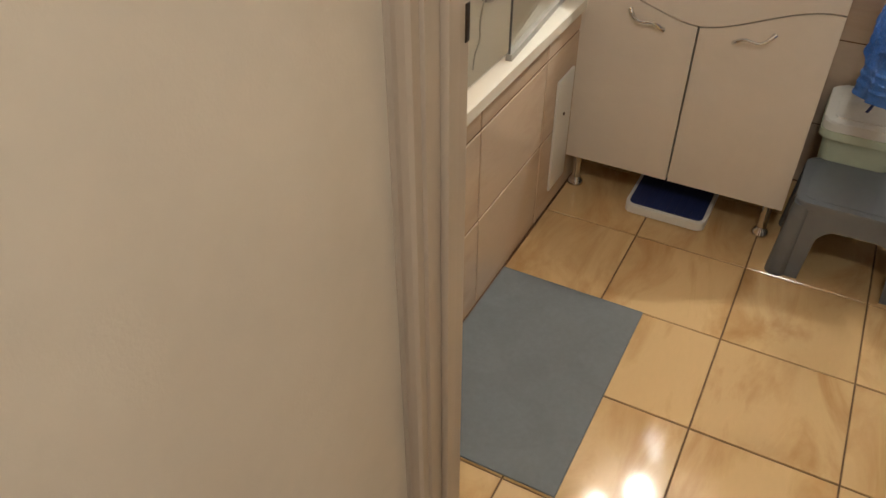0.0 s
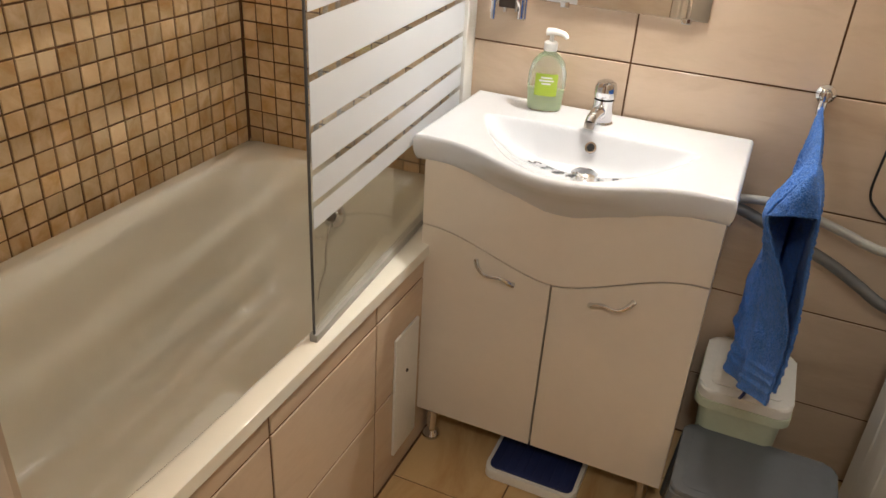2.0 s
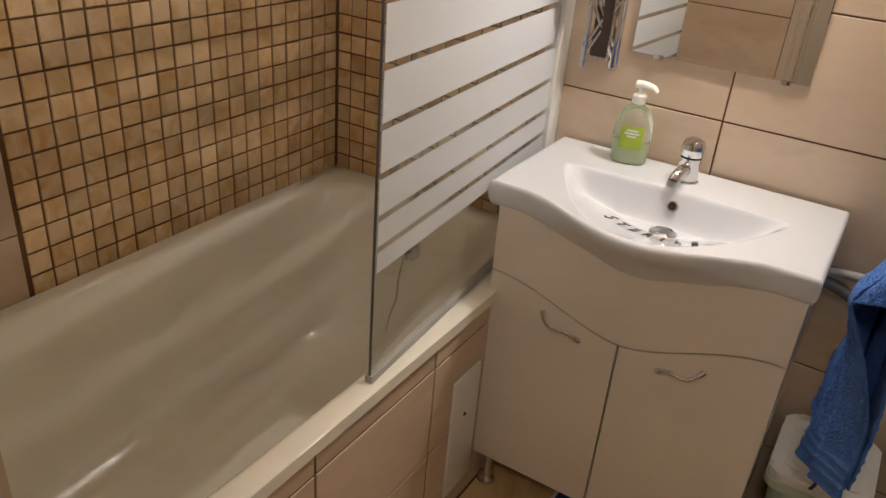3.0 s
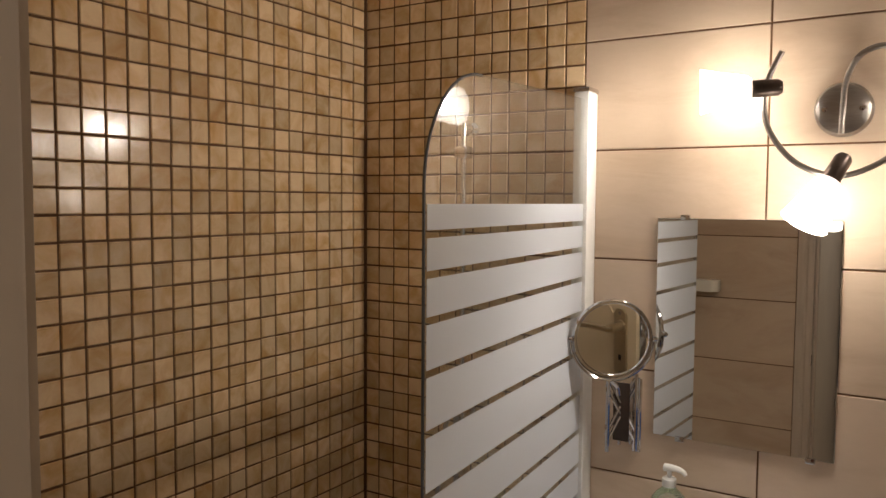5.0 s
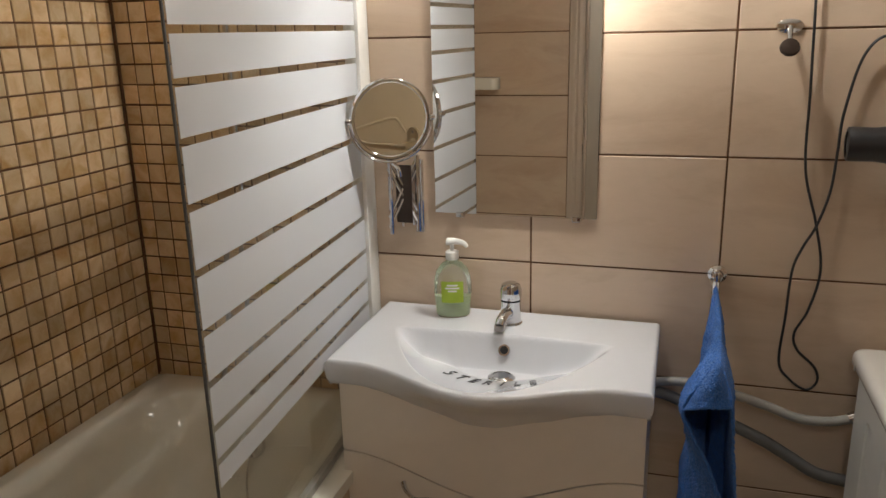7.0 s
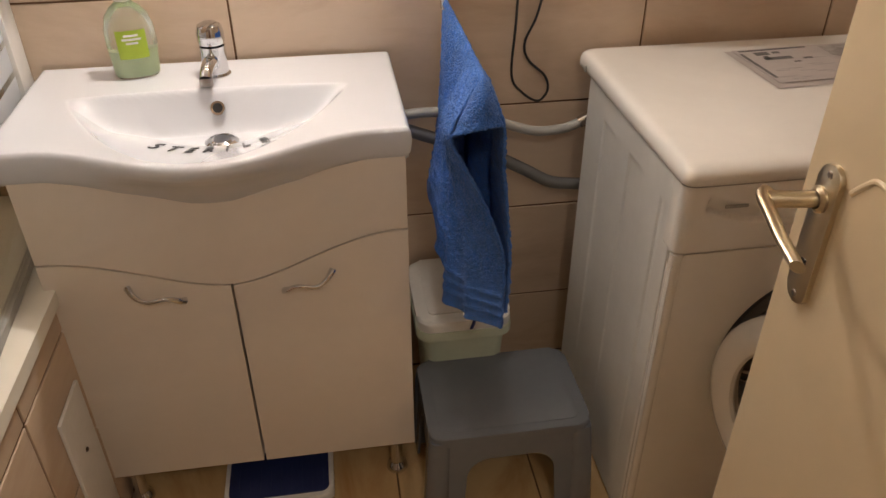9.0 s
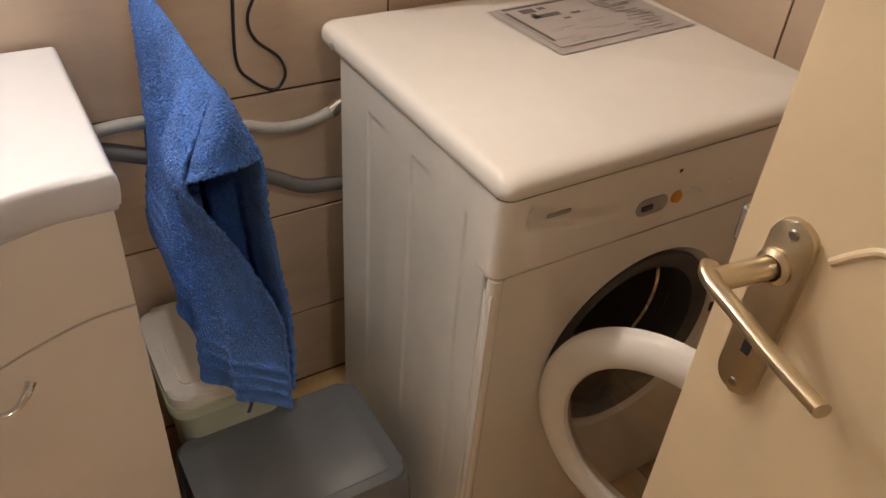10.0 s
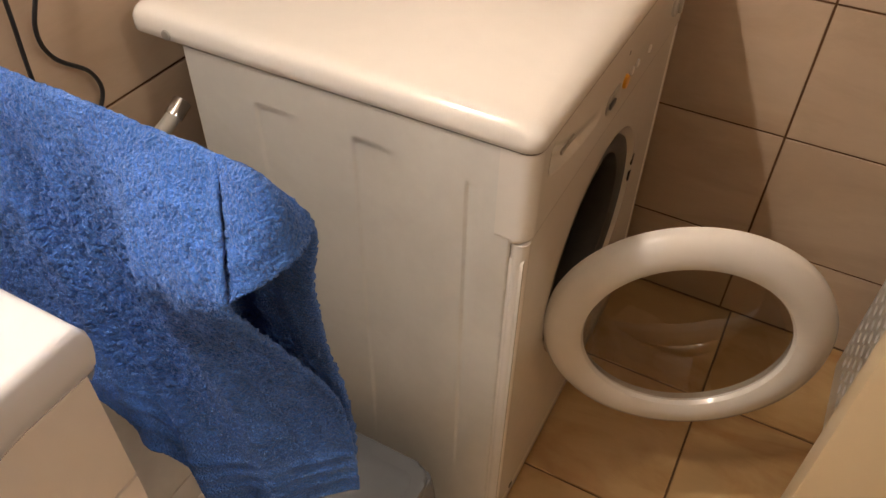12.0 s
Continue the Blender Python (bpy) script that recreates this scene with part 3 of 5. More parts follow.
def basin():
    ob = thing("washbasin", (BXM, -0.2, 0.806), "white ceramic washbasin with a bowed front resting on the cabinet", "washbasin")
    b = bmesh.new()
    nx, ny = 170, 120
    grid = []
    r = 0.008
    for j in range(ny + 1):
        row = []
        for i in range(nx + 1):
            x = BX0 + (BX1 - BX0) * i / nx
            y = -0.012 + (basin_front(x) + 0.012) * j / ny
            e = min(x - BX0, BX1 - x, y - basin_front(x) if j > ny / 2 else 1)
            z = basin_top(x, y)
            if e < r:
                z -= r - math.sqrt(max(0, r * r - (r - e) ** 2))
            row.append(b.verts.new((x, y, z)))
        grid.append(row)
    for j in range(ny):
        for i in range(nx):
            b.faces.new((grid[j][i], grid[j][i + 1], grid[j + 1][i + 1], grid[j + 1][i]))
    # skirt: down the sides and the bowed belly at the front
    edge = [grid[j][0] for j in range(ny + 1)] + [grid[ny][i] for i in range(1, nx + 1)] + [grid[j][nx] for j in range(ny - 1, -1, -1)]
    prev = edge
    flank = ((-0.001, 0.012), (0.0, 0.026), (0.002, 0.038), (0.006, 0.046), (0.010, 0.05))
    belly = ((0.001, 0.010), (0.010, 0.021), (0.038, 0.043), (0.066, 0.070), (0.094, 0.104))
    for (a, c), (d, e) in zip(flank, belly):
        cur = []
        for v in edge:
            x, y = v.co.x, v.co.y
            s = ease(max(0, (-0.382 - y) / 0.092)) if y < -0.382 else 0
            front = abs(y - basin_front(x)) < 1e-4
            cur.append(b.verts.new((x + (a if x < BX0 + 1e-4 else -a if x > BX1 - 1e-4 else 0), y + (a + (d - a) * s if front else 0), 0.852 - c - (e - c) * s)))
        for i in range(len(edge) - 1):
            b.faces.new((prev[i], prev[i + 1], cur[i + 1], cur[i]))
        prev = cur
    part("bowl", b, M_CERAMIC, ob, angle=70)
    m = pose(1.069, -0.176, 0.829, 62, 0, 0)
    part("overflow_ring", lathe([(0.0075, 0.002), (0.009, 0.005), (0.0125, 0.005), (0.0135, 0.0)], m, 28), M_CHROME, ob, "chrome overflow ring")
    part("overflow_hole", lathe([(0, 0.0025), (0.0078, 0.0025)], m, 20), M_BLACK, ob)
    m = pose(1.074, -0.229, basin_top(1.074, -0.229) + 0.001)
    part("drain", lathe([(0, 0.004), (0.017, 0.005), (0.02, 0.003), (0.024, 0.004), (0.03, 0.0)], m, 32), M_CHROME, ob, "chrome drain")
    return adopt(ob)


basin()


# ---- fittings on the bathtub side ----
def access_panel():
    ob = thing("access_panel", (PX, -0.44, 0.07), "small plain white access panel on the bathtub front", "access panel")
    part("plate", box(PX + 0.0005, PX + 0.008, -0.522, -0.404, 0.072, 0.418, 0.003), M_WHITE, ob)
    part("catch", lathe([(0, 0.004), (0.004, 0.003), (0.005, 0)], pose(PX + 0.008, -0.465, 0.30, 0, 90, 0), 14), M_DARK, ob)
    return adopt(ob)


def shower_rail():
    ob = thing("shower_rail", (0.36, -0.05, 1.1), "slim chrome shower rail with a hanging hose on the mosaic wall", "shower rail")
    part("rail", tube([(0.362, -0.05, 1.06), (0.362, -0.05, 1.45), (0.362, -0.05, 1.845)], 0.008, 14, 4), M_CHROME, ob)
    for z in (1.075, 1.83):
        part("bracket", lathe([(0.018, 0), (0.018, 0.006), (0.010, 0.012), (0.010, 0.05), (0, 0.055)], pose(0.362, -0.001, z, 90, 0, 0), 20), M_CHROME, ob)
    part("slider", box(0.344, 0.384, -0.074, -0.036, 1.750, 1.782, 0.008, 3), M_CHROME, ob)
    part("hose", tube([(0.330, -0.06, 1.10), (0.300, -0.06, 0.92), (0.286, -0.06, 0.73), (0.262, -0.065, 0.62), (0.272, -0.075, 0.545), (0.305, -0.085, 0.513), (0.335, -0.085, 0.53), (0.350, -0.07, 0.60), (0.352, -0.06, 0.80), (0.350, -0.06, 1.08)], 0.0065, 10, 26, ripple=0.1), M_STEEL, ob, "grey metal shower hose")
    return adopt(ob)


def soap_shelf():
    ob = thing("soap_shelf", (0.55, YF, 1.28), "small white ceramic soap shelf on the tiled door wall", "shelf")
    part("dish", prism(rounded(0.46, 0.672, YF + 0.0005, YF + 0.10, 0.03), flat_xy(1.275), 0.048, 0.010), M_ENAMEL, ob)
    return adopt(ob)


access_panel()
shower_rail()
soap_shelf()


# ---- on the basin ----
def tap():
    ob = thing("mixer_tap", (1.066, -0.085, 0.86), "chrome single-lever mixer tap on the washbasin", "tap")
    x, y = 1.064, -0.085
    part("body", lathe([(0.027, 0), (0.027, 0.004), (0.024, 0.008), (0.023, 0.05), (0.024, 0.058), (0.0, 0.06)], pose(x, y, 0.858), 32), M_CHROME, ob)
    part("spout", tube([(x, y, 0.886), (x - 0.004, y - 0.03, 0.893), (x - 0.008, y - 0.058, 0.888), (x - 0.010, y - 0.072, 0.877)], lambda t: 0.0135 - 0.002 * t, 16, 8), M_CHROME, ob)
    part("aerator", lathe([(0, 0), (0.011, 0), (0.012, 0.004), (0.012, 0.014)], pose(x - 0.010, y - 0.076, 0.866, -15, 0, 0), 20), M_STEEL, ob)
    part("lever_cap", lathe([(0.0235, 0.062), (0.025, 0.068), (0.025, 0.085), (0.021, 0.096), (0.010, 0.102), (0, 0.103)], pose(x, y, 0.858), 32), M_CHROME, ob)
    part("lever", tube([(x, y - 0.01, 0.950), (x - 0.001, y - 0.03, 0.957), (x - 0.002, y - 0.052, 0.960)], lambda t: 0.010 - 0.003 * t, 14, 6, flat=0.55), M_CHROME, ob)
    return adopt(ob)


def soap_dispenser():
    ob = thing("soap_dispenser", (0.918, -0.06, 0.86), "clear pump bottle half full of pale green liquid soap", "soap dispenser")
    x, y = 0.920, -0.068
    prof = [(0, 0.0), (0.032, 0.0), (0.036, 0.006), (0.037, 0.03), (0.040, 0.06), (0.039, 0.09), (0.033, 0.115), (0.022, 0.130), (0.014, 0.136), (0.013, 0.142)]
    squash = Matrix.Diagonal((1.12, 0.66, 1, 1))
    place = pose(x, y, 0.8605, 0, 0, 14) @ squash
    liquid = [(0, 0.003), (0.030, 0.003), (0.0345, 0.008), (0.0355, 0.03), (0.0375, 0.052), (0, 0.052)]
    part("bottle", lathe(prof, place), M_BOTTLE, ob, "clear plastic bottle")
    part("soap", lathe(liquid, place), M_SOAP, ob, "pale green liquid soap")
    part("collar", lathe([(0.0145, 0.140), (0.0155, 0.142), (0.0155, 0.158), (0.012, 0.161), (0.0, 0.161)], pose(x, y, 0.8605), 28), M_WHITE, ob)
    part("stem", lathe([(0.005, 0.158), (0.005, 0.178), (0, 0.178)], pose(x, y, 0.8605), 14), M_WHITE, ob)
    nz = tube([(-0.012, 0, 0.181), (0.008, 0, 0.184), (0.030, 0, 0.182), (0.040, 0, 0.174)], lambda t: 0.0095 - 0.005 * t, 14, 6, flat=0.75)
    part("pump_head", moved(nz, pose(x, y, 0.8605, 0, 0, -12)), M_WHITE, ob, "white pump head")
    b = bmesh.new()
    rows = []
    for k in range(9):
        a = radians(-90 - 34 + 68 * k / 8)
        rows.append([b.verts.new((0.0408 * math.cos(a), 0.0408 * math.sin(a), z)) for z in (0.040, 0.092)])
    for p, q in zip(rows, rows[1:]):
        b.faces.new((p[0], q[0], q[1], p[1]))
    part("label", moved(b, place @ Matrix.Diagonal((1.01, 1.03, 1, 1))), M_LABEL, ob, "lime green paper label")
    for z, w in ((0.083, 0.6), (0.076, 0.8), (0.069, 0.5)):
        b = bmesh.new()
        rows = []
        for k in range(5):
            a = radians(-90 + w * (-26 + 52 * k / 4))
            rows.append([b.verts.new((0.0416 * math.cos(a), 0.0416 * math.sin(a), zz)) for zz in (z - 0.002, z + 0.002)])
        for p, q in zip(rows, rows[1:]):
            b.faces.new((p[0], q[0], q[1], p[1]))
        part("print", moved(b, place @ Matrix.Diagonal((1.01, 1.04, 1, 1))), M_WHITE, ob)
    return adopt(ob)


def letter(ch, size, m, material, parent, name="letter", offset=0.0):
    c = bpy.data.curves.new("letter", "FONT")
    c.body, c.size, c.extrude, c.align_x, c.align_y = ch, size, 0.0002, "CENTER", "CENTER"
    c.offset = offset
    o = new("letter", c)
    me = bpy.data.meshes.new_from_object(o)
    bpy.data.objects.remove(o)
    bpy.data.curves.remove(c)
    me.transform(m)
    me.materials.clear()
    me.materials.append(material)
    ob = new(name, me)
    ob.parent = parent
    return ob


def basin_lettering():
    ob = thing("paper_strip_lettering", (1.066, -0.3, 0.80), "dark STERILE lettering stuck inside the white washbasin", "sticker")
    for i, ch in enumerate("STERILE"):
        x = 0.970 + 0.0305 * i
        y = LETTER_Y0 - 0.024 * math.sin(math.pi * i / 6) - 0.002 * i
        a = 0.22 * (i - 3) / 3
        m = Matrix(((math.cos(a), -2.4 * math.sin(a), 0, x), (math.sin(a), 2.4 * math.cos(a), 0, y), (0, 0, 1, 0), (0, 0, 0, 1)))
        o = letter(ch, 0.031, m, M_LETTER, ob, offset=0.0003)
        fine = bmesh.new()
        fine.from_mesh(o.data)
        bmesh.ops.triangulate(fine, faces=fine.faces[:])
        for _ in range(2):
            bmesh.ops.subdivide_edges(fine, edges=[q for q in fine.edges if q.calc_length() > 0.003], cuts=1, use_grid_fill=True)
            bmesh.ops.triangulate(fine, faces=fine.faces[:])
        for v in fine.verts:
            v.co.z = basin_top(v.co.x, v.co.y) + (0.0018 if v.co.z > 0 else 0.0008)
        fine.to_mesh(o.data)
        fine.free()
    return adopt(ob)


LETTER_Y0 = -0.272
tap()
soap_dispenser()
basin_lettering()


# ---- on the back wall ----
def wall_mirror():
    ob = thing("wall_mirror", (1.055, -0.01, 1.35), "frameless rectangular wall mirror over the washbasin", "mirror")
    part("glass", box(0.862, 1.246, -0.0085, -0.0025, 1.096, 1.605, 0.0012, 1), M_MIRROR, ob)
    for x, z in ((0.925, 1.094), (1.20, 1.094), (0.925, 1.607), (1.20, 1.607)):
        part("clip", box(x - 0.010, x + 0.010, -0.0125, -0.0003, z - 0.006, z + 0.006, 0.0015), M_CHROME, ob, "small chrome clip")
    return adopt(ob)


def magnifying_mirror():
    ob = thing("magnifying_mirror", (0.80, -0.02, 1.06), "round chrome shaving mirror on a scissor arm", "mirror")
    c = Vector((0.792, -0.10, 1.328))
    n = Vector((0.545, -0.838, -0.045)).normalized()
    m = n.to_track_quat("Z", "Y").to_matrix().to_4x4()
    m.translation = c
    part("mirror_glass", lathe([(0.083 * k / 10, 0.0005 - 0.0010 * (1 - (k / 10) ** 2)) for k in range(11)], m, 64), M_MIRROR, ob)
    part("rim", lathe([(0.082, 0.0005), (0.084, 0.004), (0.089, 0.004), (0.092, 0), (0.092, -0.006), (0.089, -0.010), (0.0, -0.012)], m, 64), M_CHROME, ob)
    side = m.to_3x3() @ Vector((1, 0, 0))
    side.z = 0
    side.normalize()
    for s in (-1, 1):
        part("pivot_knob", lathe([(0.006, 0), (0.008, 0.004), (0.006, 0.012), (0, 0.014)], Matrix.Translation(c + side * s * 0.090) @ (side * s).to_track_quat("Z", "Y").to_matrix().to_4x4(), 14), M_CHROME, ob)
    arc = [c + side * 0.097 * math.cos(t) + Vector((0, 0, 0.097 * math.sin(t))) - n * 0.004 for t in [radians(180 + 15 * k) for k in range(13)]]
    part("yoke", tube(arc, 0.003, 8, 3), M_CHROME, ob)
    part("stem", tube([c - n * 0.004 + Vector((0, 0, -0.097)), (0.800, -0.085, 1.215), (0.802, -0.080, 1.195)], 0.005, 10, 4), M_CHROME, ob)
    part("wall_plate", box(0.812, 0.834, -0.012, -0.0005, 1.045, 1.225, 0.005, 3), M_CHROME, ob)
    xs = [(0.768, -0.055), (0.790, -0.034), (0.812, -0.016)]
    for k in range(3):
        z = 1.075 + 0.058 * k
        for x, y in xs:
            part("link_pin", tube([(x, y, z - 0.010), (x, y, z + 0.010)], 0.0042, 8, 0), M_CHROME, ob)
    for z0, z1 in ((1.065, 1.21), (1.21, 1.065), (1.09, 1.235), (1.235, 1.09)):
        part("arm_link", tube([(0.764, -0.058, z0), (0.824, -0.012, z1)], 0.0042, 8, 0), M_CHROME, ob)
    for x, y in ((0.768, -0.056), (0.822, -0.014)):
        part("guide_rod", tube([(x, y, 1.05), (x, y, 1.235)], 0.0055, 10, 0), M_CHROME, ob)
    part("screen_plate", box(0.775, 0.815, -0.040, -0.036, 1.075, 1.215, 0.002), M_DARK, ob)
    return adopt(ob)


def wall_lamp():
    ob = thing("wall_lamp", (1.238, 0, 1.832), "three-armed steel wall lamp with lit frosted glass shades", "lamp")
    part("base", lathe([(0.055, 0), (0.055, 0.010), (0.050, 0.020), (0.034, 0.026), (0, 0.027)], pose(1.238, -0.0005, 1.832, 90, 0, 0), 48), M_STEEL, ob, "round brushed steel base")
    for x in (1.204, 1.272):
        part("screw", lathe([(0, 0.004), (0.005, 0.003), (0.006, 0)], pose(x, -0.0245, 1.832, 90, 0, 0), 14), M_CHROME, ob)
    rod = [(1.237, -0.035, 1.782), (1.239, -0.040, 1.832), (1.245, -0.062, 1.882), (1.268, -0.085, 1.925), (1.311, -0.092, 1.940), (1.354, -0.094, 1.917), (1.382, -0.094, 1.870), (1.386, -0.094, 1.820), (1.345, -0.092, 1.745),
           (1.253, -0.090, 1.696), (1.167, -0.090, 1.719), (1.112, -0.090, 1.785), (1.098, -0.090, 1.850), (1.108, -0.090, 1.900), (1.130, -0.090, 1.946)]
    part("curved_arm", tube(rod, 0.0058, 14, 10), M_STEEL, ob, "curved steel rod")
    shade = [(0.020, 0.0), (0.027, 0.008), (0.031, 0.030), (0.037, 0.062), (0.046, 0.098), (0.0445, 0.0985), (0.0355, 0.062), (0.0295, 0.031), (0.025, 0.010), (0.0, 0.004)]
    for at, to in (((1.122, -0.110, 1.872), (0.976, -0.145, 1.868)), ((1.352, -0.105, 1.893), (1.464, -0.155, 1.815)), ((1.246, -0.105, 1.722), (1.190, -0.155, 1.605))):
        a, t = Vector(at), Vector(to)
        d = (t - a).normalized()
        m = d.to_track_quat("Z", "Y").to_matrix().to_4x4()
        m.translation = a
        h = part("lamp_holder", lathe([(0, -0.016), (0.012, -0.014), (0.017, -0.006), (0.018, 0.03), (0.0175, 0.046), (0, 0.046)], m, 28), M_DARK, ob, "dark bronze lamp holder")
        m2 = m.copy()
        m2.translation = a + d * 0.044
        part("shade", lathe(shade, m2, 40), M_SHADE, ob, "lit frosted glass shade")
        part("bulb", lathe([(0, 0.028), (0.010, 0.030), (0.016, 0.040), (0.018, 0.052), (0.015, 0.064), (0.008, 0.071), (0, 0.073)], m2, 20), M_BULB, ob, "small lit bulb")
    return adopt(ob)


def socket():
    ob = thing("double_socket", (1.638, 0, 1.846), "white double wall socket with a black plug in it", "socket")
    x0, x1, z0, z1 = 1.592, 1.684, 1.784, 1.908
    part("frame", box(x0, x1, -0.009, -0.0005, z0, z1, 0.003), M_WHITE, ob)
    part("insert", box(x0 + 0.014, x1 - 0.014, -0.0125, -0.008, z0 + 0.014, z1 - 0.014, 0.002), M_WHITE, ob)
    for z in (1.820, 1.874):
        part("outlet", lathe([(0.0215, 0.001), (0.0200, 0.0045), (0.0190, 0.004), (0.0185, -0.003), (0, -0.003)], pose(1.638, -0.0125, z, 90, 0, 0), 28), M_HOSE, ob, "round recessed outlet")
        for s in (-1, 1):
            part("contact_hole", lathe([(0, 0.001), (0.0026, 0.001)], pose(1.638 + s * 0.0095, -0.011, z, 90, 0, 0), 10), M_BLACK, ob)
    return adopt(ob)


def hair_dryer():
    ob = thing("hair_dryer", (1.80, -0.06, 1.28), "black hair dryer hanging on the tiled wall, cable plugged in", "hair dryer")
    part("barrel", lathe([(0.026, 0), (0.033, 0.002), (0.034, 0.01), (0.033, 0.05), (0.040, 0.10), (0.044, 0.15), (0.040, 0.185), (0.025, 0.20), (0, 0.205)], pose(1.728, -0.058, 1.285, 0, 90, 0) @ pose(0, 0, 0, 4, 0, 0), 32), M_BLACK, ob)
    part("nozzle_grille", lathe([(0, 0.006), (0.027, 0.006)], pose(1.728, -0.058, 1.285, 0, 90, 0), 28), M_RUBBER, ob)
    part("grip", tube([(1.86, -0.058, 1.275), (1.865, -0.058, 1.20), (1.862, -0.055, 1.13)], lambda t: 0.021 - 0.004 * t, 16, 6), M_BLACK, ob)
    part("wall_holder", box(1.83, 1.89, -0.022, -0.0005, 1.22, 1.33, 0.006), M_BLACK, ob)
    part("plug", lathe([(0.0185, 0), (0.0195, 0.006), (0.018, 0.018), (0.010, 0.030), (0, 0.032)], pose(1.638, -0.0128, 1.874, 90, 0, 0), 28), M_BLACK, ob)
    pts = [(1.638, -0.042, 1.868), (1.640, -0.030, 1.825), (1.646, -0.014, 1.725), (1.654, -0.012, 1.555), (1.661, -0.012, 1.382), (1.667, -0.012, 1.226), (1.699, -0.010, 1.108), (1.717, -0.012, 1.010), (1.702, -0.012, 0.920), (1.679, -0.013, 0.865),
           (1.688, -0.013, 0.826), (1.726, -0.013, 0.789), (1.735, -0.013, 0.756), (1.714, -0.013, 0.733), (1.677, -0.013, 0.756), (1.654, -0.013, 0.795), (1.658, -0.013, 0.903), (1.662, -0.013, 1.006), (1.677, -0.014, 1.058), (1.699, -0.017, 1.108),
           (1.718, -0.014, 1.181), (1.723, -0.013, 1.263), (1.727, -0.012, 1.342), (1.750, -0.014, 1.451), (1.790, -0.02, 1.488), (1.84, -0.03, 1.44), (1.885, -0.05, 1.25), (1.875, -0.055, 1.10), (1.862, -0.055, 1.13)]
    part("cable", tube(pts, 0.0028, 8, 8), M_BLACK, ob, "thin black cable")
    return adopt(ob)


def robe_hook():
    ob = thing("robe_hook", (1.613, 0, 1.507), "small brass-coloured wall hook with a dark knob", "hook")
    part("rosette", lathe([(0.026, 0), (0.025, 0.004), (0.016, 0.008), (0.009, 0.010), (0, 0.010)], pose(1.613, -0.0005, 1.510, 90, 0, 0) @ Matrix.Diagonal((1, 0.55, 1, 1)), 28), M_CHROME, ob)
    part("arm", tube([(1.613, -0.008, 1.508), (1.612, -0.020, 1.494), (1.611, -0.034, 1.478), (1.611, -0.042, 1.472)], 0.0055, 10, 6), M_CHROME, ob)
    part("knob", lathe([(0, -0.004), (0.015, -0.003), (0.019, 0.003), (0.017, 0.009), (0, 0.011)], pose(1.611, -0.044, 1.468, 62, 0, 0), 24), M_DARK, ob, "dark round knob")
    return adopt(ob)


wall_mirror()
magnifying_mirror()
wall_lamp()
socket()
hair_dryer()
robe_hook()


# ---- towel rail and towel ----
def towel_rail():
    ob = thing("towel_rail", (1.508, 0, 0.97), "chrome swivel towel rail standing out from the wall", "towel rail")
    part("wall_mount", lathe([(0.020, 0), (0.020, 0.006), (0.013, 0.012), (0.011, 0.03), (0, 0.034)], pose(1.512, -0.0005, 0.985, 90, 0, 0), 24), M_CHROME, ob)
    part("collar", tube([(1.510, -0.022, 0.998), (1.510, -0.022, 0.945)], 0.009, 14, 0), M_CHROME, ob)
    part("bar", tube([(1.510, -0.025, 0.950), (1.508, -0.20, 0.947), (1.506, -0.40, 0.944)], 0.006, 12, 4), M_CHROME, ob)
    part("lower_bar", tube([(1.508, -0.025, 0.938), (1.508, -0.12, 0.925), (1.507, -0.20, 0.910)], 0.005, 10, 4), M_CHROME, ob)
    return adopt(ob)


